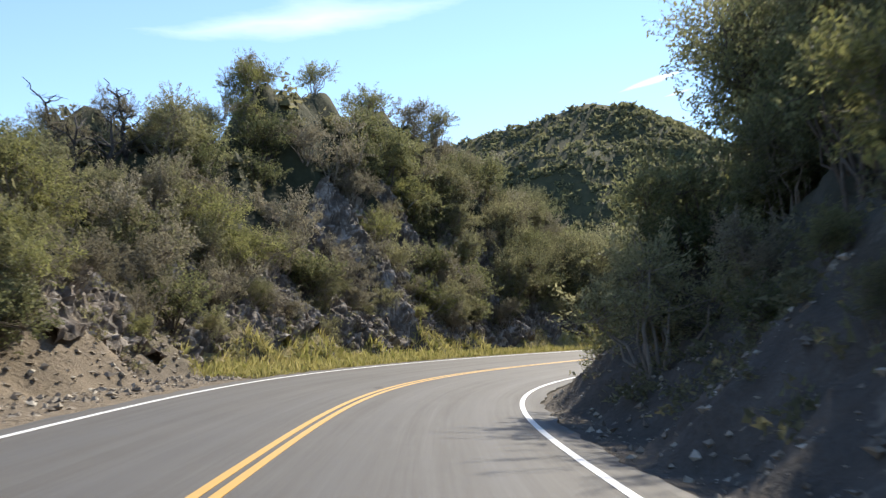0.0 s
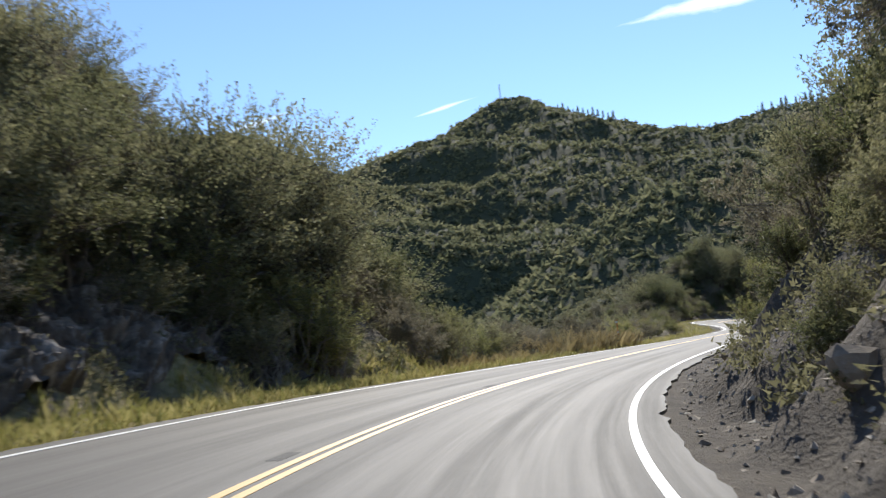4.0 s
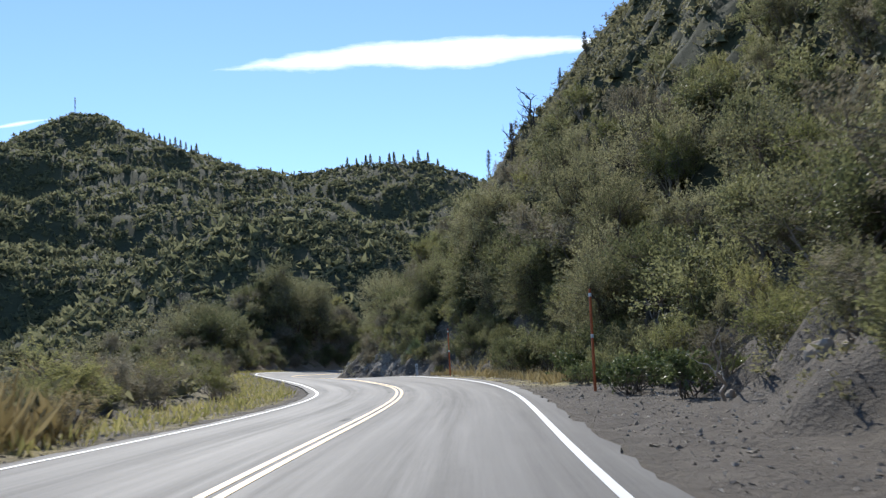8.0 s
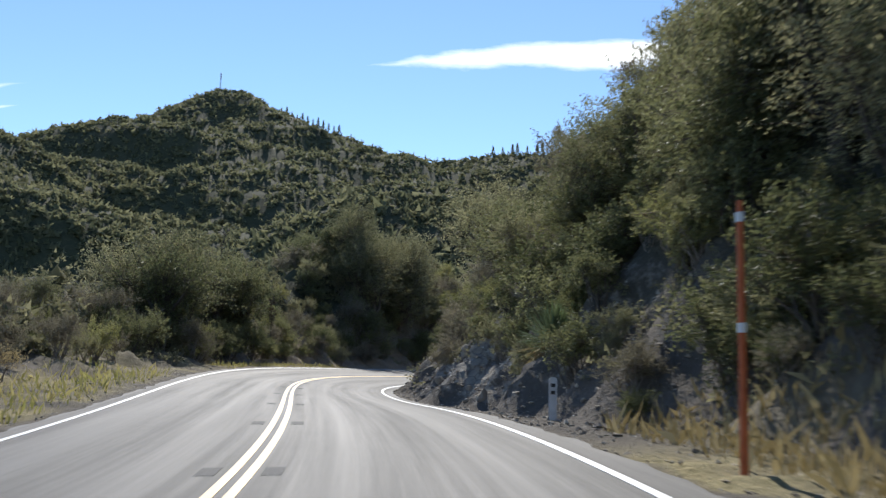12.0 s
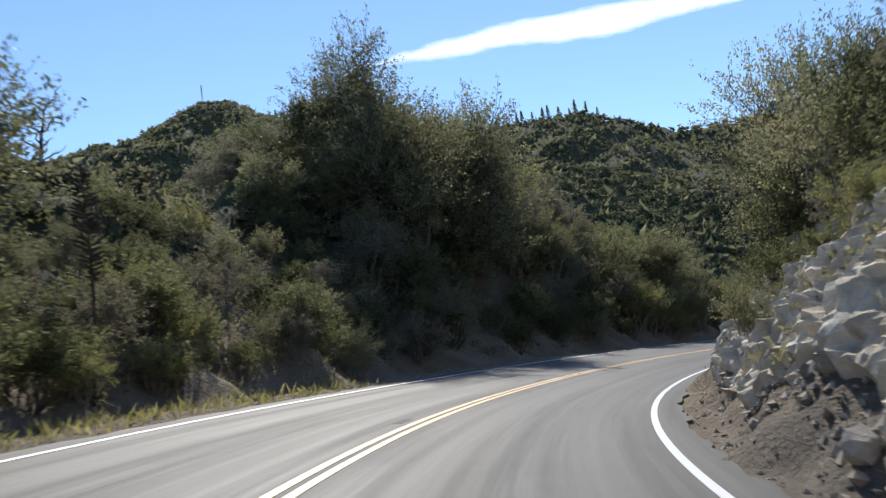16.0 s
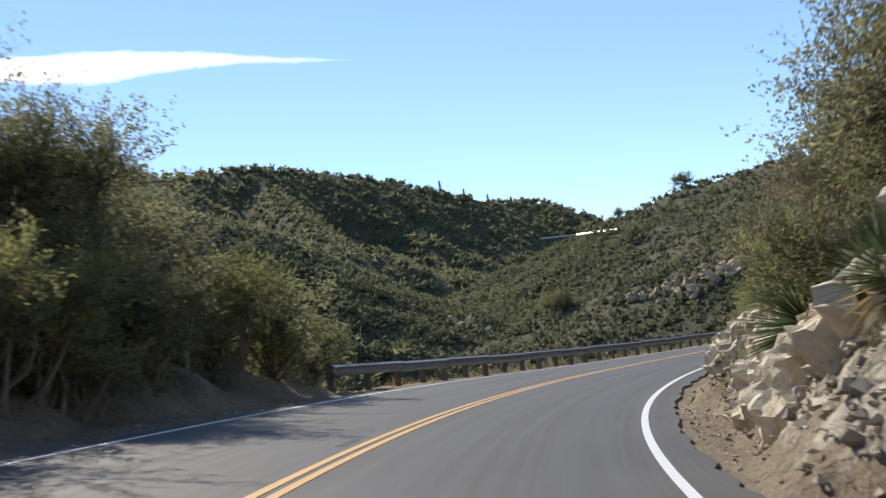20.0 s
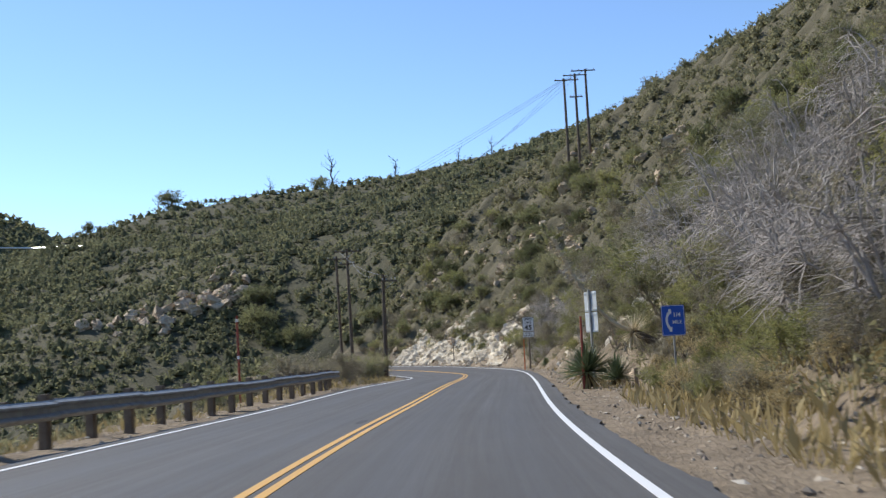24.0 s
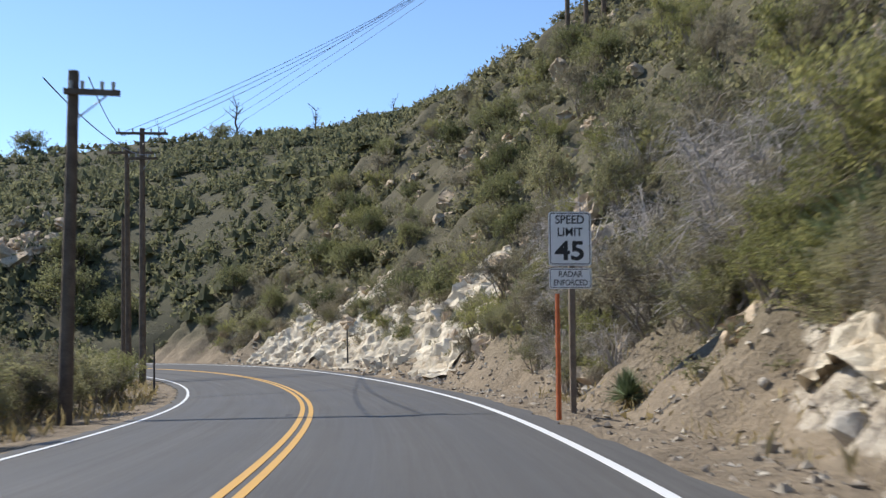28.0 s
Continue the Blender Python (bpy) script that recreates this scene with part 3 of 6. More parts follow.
o, _, _ = strip("edge_line", S0, S1, (RIGHT_W[0], RIGHT_W[1] - 0.055), (RIGHT_W[0], RIGHT_W[1] + 0.055), 0.006, WHITE, 0.5)
tagged(o, "white painted edge line on asphalt", "road marking", kind="structure")

# ---- plants, rocks and rubble ----
def make_leaf(name, dark, light, gloss=0.5, through=0.3, island=False):
    m = bpy.data.materials.new(name)
    m.use_nodes = True
    nt = m.node_tree
    b = nt.nodes["Principled BSDF"]
    out = nt.nodes["Material Output"]
    if island:
        rnd = nt.nodes.new("ShaderNodeNewGeometry").outputs["Random Per Island"]
        big = noise_node(nt, 0.35, 4, 0.6)
    else:
        rnd = nt.nodes.new("ShaderNodeObjectInfo").outputs["Random"]
        big = nt.nodes.new("ShaderNodeNewGeometry").outputs["Random Per Island"]
    mixed = blend(nt, 0.5, rnd, big)
    col = ramp(nt, mixed, [(0.2, dark), (0.55, tuple((a + c) / 2 for a, c in zip(dark, light))), (0.85, light)])
    nt.links.new(col, b.inputs["Base Color"])
    b.inputs["Roughness"].default_value = gloss
    b.inputs["Specular IOR Level"].default_value = 0.15
    tr = nt.nodes.new("ShaderNodeBsdfTranslucent")
    nt.links.new(col, tr.inputs["Color"])
    mx = nt.nodes.new("ShaderNodeMixShader")
    mx.inputs[0].default_value = through
    nt.links.new(b.outputs[0], mx.inputs[1])
    nt.links.new(tr.outputs[0], mx.inputs[2])
    nt.links.new(mx.outputs[0], out.inputs[0])
    return m


OLIVE = make_leaf("olive_leaf", (0.14, 0.145, 0.074), (0.38, 0.36, 0.20), 0.65, 0.55)
CEANO = make_leaf("ceanothus_leaf", (0.145, 0.157, 0.060), (0.39, 0.375, 0.155), 0.6, 0.55)
OAK = make_leaf("oak_leaf", (0.10, 0.114, 0.052), (0.29, 0.29, 0.14), 0.5, 0.55)
DUSTY = make_leaf("dusty_leaf", (0.16, 0.145, 0.095), (0.37, 0.335, 0.24), 0.7, 0.5)
SHINY = make_leaf("manzanita_leaf", (0.085, 0.115, 0.042), (0.25, 0.28, 0.12), 0.4, 0.35)
STRAW = make_leaf("straw", (0.28, 0.22, 0.10), (0.56, 0.46, 0.25), 0.7)
BLEACHED = make_leaf("bleached_leaf", (0.42, 0.36, 0.24), (0.70, 0.61, 0.44), 0.6, 0.2)
GREENGRASS = make_leaf("green_grass", (0.225, 0.235, 0.066), (0.60, 0.51, 0.23), 0.6, 0.45, True)
BRUSH = make_leaf("brush_leaf", (0.115, 0.115, 0.063), (0.32, 0.30, 0.17), 0.7, 0.55, True)
FARLEAF = make_leaf("far_leaf", (0.12, 0.13, 0.070), (0.27, 0.26, 0.145), 0.8, 0.55, True)
DRYTWIG = rough_stuff("dry_twig", (0.26, 0.235, 0.21), (0.46, 0.42, 0.38), 3, 0.9)
GREYTWIG = rough_stuff("grey_twig", (0.15, 0.125, 0.10), (0.34, 0.30, 0.25), 6, 0.9)
BARK = rough_stuff("bark", (0.06, 0.05, 0.04), (0.17, 0.14, 0.11), 8, 0.9)
BURNT = rough_stuff("burnt_wood", (0.03, 0.028, 0.026), (0.10, 0.09, 0.08), 5, 0.9)
STONE = rough_stuff("pale_stone", (0.24, 0.21, 0.17), (0.56, 0.51, 0.43), 2.2, 0.9, 0.03)
GREYSTONE = rough_stuff("grey_stone", (0.19, 0.155, 0.12), (0.42, 0.36, 0.28), 2.4, 0.9, 0.03)
RUBBLE, rub_nt, rub_b = material("rubble")
rub_nt.links.new(blend(rub_nt, 0.3, ramp(rub_nt, rub_nt.nodes.new("ShaderNodeNewGeometry").outputs["Random Per Island"], [(0.0, (0.13, 0.105, 0.08)), (0.45, (0.30, 0.25, 0.19)), (0.8, (0.46, 0.40, 0.31)), (1.0, (0.68, 0.62, 0.51))]),
                       ramp(rub_nt, noise_node(rub_nt, 14, 5), [(0.3, (0.12, 0.10, 0.08)), (0.7, (0.5, 0.44, 0.35))])), rub_b.inputs["Base Color"])
rub_b.inputs["Roughness"].default_value = 0.93


def unit(v):
    return v / (np.linalg.norm(v, axis=-1, keepdims=True) + 1e-9)


def leaf_quads(rng, centres, outward, length, width, droop=0.0):
    """A pointed leaf at each centre: four corners."""
    n = len(centres)
    a = unit(outward * 0.6 + rng.normal(size=(n, 3)) * 0.7 + np.array([0, 0, 0.25 - droop]))
    b = unit(np.cross(a, rng.normal(size=(n, 3))))
    ln = length * rng.uniform(0.6, 1.35, (n, 1))
    wd = width * rng.uniform(0.6, 1.3, (n, 1))
    c = centres
    v = np.stack([c - a * ln * 0.5, c + b * wd * 0.5, c + a * ln * 0.5, c - b * wd * 0.5], 1)
    return v.reshape(-1, 3)


def lobes(rng, count, spread, tall):
    """Centres and radii of the rounded masses that make up a crown of about unit size."""
    c = np.clip(rng.normal(size=(count, 3)), -1.45, 1.45) * np.array([spread, spread, 0.18])
    c[:, 2] = rng.uniform(0.32, 0.78, count) * tall
    c[:, :2] *= (1.15 - 0.5 * c[:, 2:3] / tall)
    return c, rng.uniform(0.17, 0.34, count)


def tube(path, radii, sides=5):
    """A tapering round stem along a path: vertices and four-cornered faces."""
    path = np.asarray(path, float)
    d = unit(np.gradient(path, axis=0))
    a = unit(np.cross(d, np.array([0.3, 0.9, 0.31])))
    b = np.cross(d, a)
    ang = np.linspace(0, 2 * np.pi, sides, endpoint=False)
    v = path[:, None] + np.asarray(radii)[:, None, None] * (np.cos(ang)[None, :, None] * a[:, None] + np.sin(ang)[None, :, None] * b[:, None])
    n = len(path)
    f = [(i * sides + j, i * sides + (j + 1) % sides, (i + 1) * sides + (j + 1) % sides, (i + 1) * sides + j) for i in range(n - 1) for j in range(sides)]
    return v.reshape(-1, 3), np.array(f)


def join(parts, bridge=False):
    vs, fs, at = [], [], 0
    feet = []
    for v, _ in parts:
        feet.append(at)
        at += len(v)
    if bridge:
        fs.append(np.array([(a, a + 1, b + 1, b) for a, b in zip(feet[:-1], feet[1:])]))
    at = 0
    for v, f in parts:
        vs.append(v)
        fs.append(np.asarray(f) + at)
        at += len(v)
    return np.concatenate(vs), np.concatenate(fs)


def branch_path(rng, a, b, n=5, wob=0.05):
    t = np.linspace(0, 1, n)[:, None]
    p = np.asarray(a) * (1 - t) + np.asarray(b) * t + rng.normal(size=(n, 3)) * wob * np.sin(t * 3.14)
    return p


def part(name, me, parent, label=""):
    ob = new(name, me)
    ob.parent = parent
    if label:
        ob["label"] = label
    return ob


def sprays(rng, c, r, count):
    """Leafy shoots: where each leaves its lobe, its bend and its tip."""
    k = rng.choice(len(c), count, p=r ** 2 / (r ** 2).sum())
    o = unit(rng.normal(size=(count, 3)) + np.array([0, 0, 0.45]))
    rr = r[k][:, None]
    a = c[k] + o * rr * rng.uniform(0.05, 0.3, (count, 1))
    tip = c[k] + o * rr * rng.uniform(0.75, 1.3, (count, 1)) * np.array([1, 1, 0.95])
    tip[:, 2] += rr[:, 0] * rng.uniform(0.0, 0.45, count)
    mid = (a + tip) / 2 + rng.normal(size=(count, 3)) * 0.025
    a[:, 2], mid[:, 2], tip[:, 2] = np.maximum(a[:, 2], 0.04), np.maximum(mid[:, 2], 0.06), np.maximum(tip[:, 2], 0.05)
    return a, mid, tip


def make_shrub(seed, shoots, per, leaf_len, leaf_wid, mat, kind, label, category, tall=1.0, count=14, spread=0.27, tree=False, wood=None):
    rng = np.random.RandomState(seed)
    c, r = lobes(rng, count, spread, tall)
    if tree:
        c[:, 2] = rng.uniform(0.45, 0.88, count) * tall
    a, mid, tip = sprays(rng, c, r, shoots)
    w = rng.uniform(0.12, 1.0, (shoots, per, 1)) ** 0.8
    p = a[:, None] * (1 - w) ** 2 + 2 * mid[:, None] * w * (1 - w) + tip[:, None] * w ** 2
    p = p + rng.normal(size=p.shape) * (0.034 - 0.02 * w) * (0.7 if tree else 1.0)
    along = np.repeat(unit(tip - a)[:, None], per, 1)
    p, along = p.reshape(-1, 3), along.reshape(-1, 3)
    p[:, 2] = np.maximum(p[:, 2], 0.02)
    v = leaf_quads(rng, p, along * 1.5, leaf_len, leaf_wid)
    me = mesh_from("crown", v, np.arange(len(v)).reshape(-1, 4), mat)
    root = new(kind)
    tagged(root, label, category)
    part("crown", me, root)
    stems = []
    if tree:
        fork = np.array([rng.normal() * 0.03, rng.normal() * 0.03, 0.34 * tall])
        stems.append(tube(branch_path(rng, (0, 0, -0.08), fork, 5, 0.015), np.linspace(0.045, 0.03, 5), 7))
        for q in c[:12]:
            stems.append(tube(branch_path(rng, fork, q, 5, 0.03), np.linspace(0.022, 0.006, 5)))
    else:
        for q in c[:12]:
            foot = np.array([rng.normal() * 0.05, rng.normal() * 0.05, -0.08])
            stems.append(tube(branch_path(rng, foot, q, 5, 0.04), np.linspace(0.016, 0.005, 5)))
    thin = 0.0022 if tree else 0.0035
    for k in range(0, shoots, 2):
        stems.append(tube([a[k], mid[k], tip[k]], (thin, thin * 0.7, thin * 0.3), 3))
    sv, sf = join(stems, True)
    part("trunk" if tree else "woody_base", mesh_from("wood", sv, sf, wood or BARK, True), root)
    return root


def make_twig_bush(seed, label, n=150, mat=None, kind="dry_bush", arch=0.5, category="dead bush"):
    rng = np.random.RandomState(seed)
    root = tagged(new(kind), label, category)
    big, fine = [], []
    for _ in range(12):
        az, out = rng.uniform(0, 6.28), rng.uniform(0.1, 0.5)
        tip = np.array([math.cos(az) * out, math.sin(az) * out, rng.uniform(0.5, 1.0)])
        path = branch_path(rng, (0, 0, -0.05), tip, 6, 0.04)
        big.append(tube(path, np.linspace(0.02, 0.006, 6)))
        for _ in range(n // 12):
            k = rng.randint(2, 6)
            a = path[k]
            dirn = unit(np.array([math.cos(az), math.sin(az), 0.3]) + rng.normal(size=3) * 0.7)
            ln = rng.uniform(0.15, 0.42)
            q = a + dirn * ln
            q[2] -= arch * ln * rng.uniform(0, 0.9)
            mid = (a + q) / 2 + np.array([0, 0, 0.06])
            fine.append(tube([a, mid, q], (0.005, 0.0035, 0.0015), 3))
            for _ in range(3):
                q2 = mid + rng.normal(size=3) * 0.1 + (q - mid) * 0.6
                fine.append(tube([mid, q2], (0.0028, 0.001), 3))
    v, f = join(big, True)
    part("woody_base", mesh_from("wood", v, f, mat or DRYTWIG, True), root)
    v, f = join(fine)
    tagged(part("twig_mass", mesh_from("twig_mass", v, f, mat or DRYTWIG, True), root), kind="stuff")
    return root


def make_bare_tree(seed, label, mat):
    rng = np.random.RandomState(seed)
    root = tagged(new("burnt_tree"), label, "dead tree")
    trunk = branch_path(rng, (0, 0, -0.1), (rng.normal() * 0.08, rng.normal() * 0.08, 0.75), 7, 0.02)
    part("trunk", mesh_from("trunk", *tube(trunk, np.linspace(0.035, 0.012, 7), 6), mat, True), root)
    limbs = []
    for _ in range(15):
        k = rng.randint(1, 7)
        az = rng.uniform(0, 6.28)
        tip = trunk[k] + np.array([math.cos(az), math.sin(az), rng.uniform(0.4, 1.2)]) * rng.uniform(0.14, 0.34)
        limb = branch_path(rng, trunk[k], tip, 5, 0.02)
        limbs.append(tube(limb, np.linspace(0.013, 0.004, 5), 4))
        for _ in range(4):
            t2 = limb[rng.randint(1, 5)]
            limbs.append(tube([t2, t2 + unit(rng.normal(size=3) + np.array([0, 0, 0.7])) * rng.uniform(0.06, 0.16)], (0.005, 0.002), 3))
    v, f = join(limbs)
    tagged(part("limb_mass", mesh_from("limb_mass", v, f, mat, True), root), kind="stuff")
    return root


def make_yucca(seed, label, n=150, dry=30, ln=0.75):
    rng = np.random.RandomState(seed)
    root = tagged(new("yucca"), label, "yucca")

    def spikes(n, lo, hi, mat, name):
        az = rng.uniform(0, 6.283, n)
        el = np.radians(rng.uniform(lo, hi, n))
        d = np.stack([np.cos(az) * np.cos(el), np.sin(az) * np.cos(el), np.sin(el)], 1)
        side = unit(np.cross(d, np.array([0, 0, 1.0])))
        L = ln * rng.uniform(0.75, 1.1, (n, 1))
        b = np.array([0, 0, 0.28]) + d * 0.05
        w = 0.019
        lift = np.array([0, 0, 1.0]) * 0.012
        v = np.stack([b - side * w, b + d * L * 0.5 - side * w * 0.9 + lift, b + d * L, b + d * L * 0.5 + side * w * 0.9 + lift], 1).reshape(-1, 3)
        v2 = np.stack([b - side * w, b + d * L, b + d * L * 0.5 + side * w * 0.9 + lift, b + side * w], 1).reshape(-1, 3)
        v = np.concatenate([v, v2])
        tagged(part(name, mesh_from(name, v, np.arange(len(v)).reshape(-1, 4), mat), root), kind="stuff")

    spikes(n, -12, 85, YUCCA, "leaf_rosette")
    spikes(dry, -65, -10, STRAW, "dry_skirt")
    core = tube([(0, 0, -0.1), (0, 0, 0.15), (0, 0, 0.3)], (0.12, 0.13, 0.05), 8)
    part("heart", mesh_from("heart", *core, BARK, True), root)
    return root


YUCCA = make_leaf("yucca_leaf", (0.13, 0.17, 0.09), (0.30, 0.36, 0.20), 0.4, 0.15)
HOLD = []


def proto(ob):
    HOLD.append(ob)
    return ob


SHRUBS = [proto(make_shrub(100 + k, 190, 38, 0.034, 0.0125, (OLIVE, CEANO, DUSTY)[k % 3], ("chamise_shrub", "ceanothus_shrub", "sage_shrub", "coyote_brush", "buckthorn_shrub", "mountain_mahogany")[k],
                          ("dense olive-green chamise shrub growing on the bank", "yellow-green ceanothus shrub growing on the bank", "dusty grey-brown sage shrub rooted in the slope")[k % 3], "shrub", 1.0, 11 + k, 0.24 + 0.015 * k, False, GREYTWIG)) for k in range(6)]
OAKS = [proto(make_shrub(120 + k, 200, 34, 0.034, 0.018, OAK, ("scrub_oak", "toyon")[k % 2], ("dark green scrub oak with a rounded leafy crown", "dark leafy toyon bush with a dense crown")[k % 2], "shrub", 1.0, 16, 0.24)) for k in range(4)]
TREES = [proto(make_shrub(140 + k, 420, 36, 0.0185, 0.0095, OAK if k % 2 else OLIVE, "small_tree", "small evergreen tree with an uneven crown on the slope", "tree", 1.0, 20, 0.17, True)) for k in range(3)]
MANZ = [proto(make_shrub(160 + k, 90, 20, 0.07, 0.04, SHINY, "manzanita", "low leafy manzanita bush beside the road shoulder", "shrub", 0.9, 12, 0.34)) for k in range(2)]
SAGE = [proto(make_shrub(180 + k, 130, 14, 0.06, 0.013, STRAW, "dry_brush", "straw-coloured dry brush at the roadside", "shrub", 0.95, 10, 0.3)) for k in range(2)]
TWIGS = [proto(make_twig_bush(200 + k, "grey leafless bush of drooping twigs on the slope")) for k in range(3)]
BARES = [proto(make_bare_tree(220 + k, "blackened leafless tree standing on the ridge", BURNT)) for k in range(3)]
YUCCAS = [proto(make_yucca(240 + k, "spiky green yucca with a skirt of dry leaves", 300 + 40 * k, 60)) for k in range(2)]

FIRST = {}


def plant(model, s, lat, size, rng, group, sink=0.06, squash=1.0):
    p = road_xyz(s, lat)
    z = float(surface(s, lat))
    m = Matrix.LocRotScale((p[0], p[1], z - sink * size), Euler((rng.normal() * 0.08, rng.normal() * 0.08, rng.uniform(0, 6.28))),
                           (size * rng.uniform(0.9, 1.25), size * rng.uniform(0.9, 1.25), size * squash))
    if model.name in FIRST:
        f = FIRST[model.name]
        ob = copy_thing(f, m @ Matrix.Diagonal((1 / f.scale.x, 1 / f.scale.y, 1 / f.scale.z, 1)))
    else:
        ob = model
        ob.matrix_basis = m
        FIRST[model.name] = model
    ob["group"] = group
    return ob


def surface(s, lat):
    p = road_xyz(s, lat)
    z, _, _ = near_height(np.array([float(s)]), np.array([float(lat)]), np.array([p[0]]), np.array([p[1]]))
    return z[0]


def rock_share(s, lat):
    share = side_rise(RIGHT if lat > 0 else LEFT, np.array([float(s)]), np.array([abs(float(lat))]))[2][0]
    return share if lat > 0 else share * 0.65


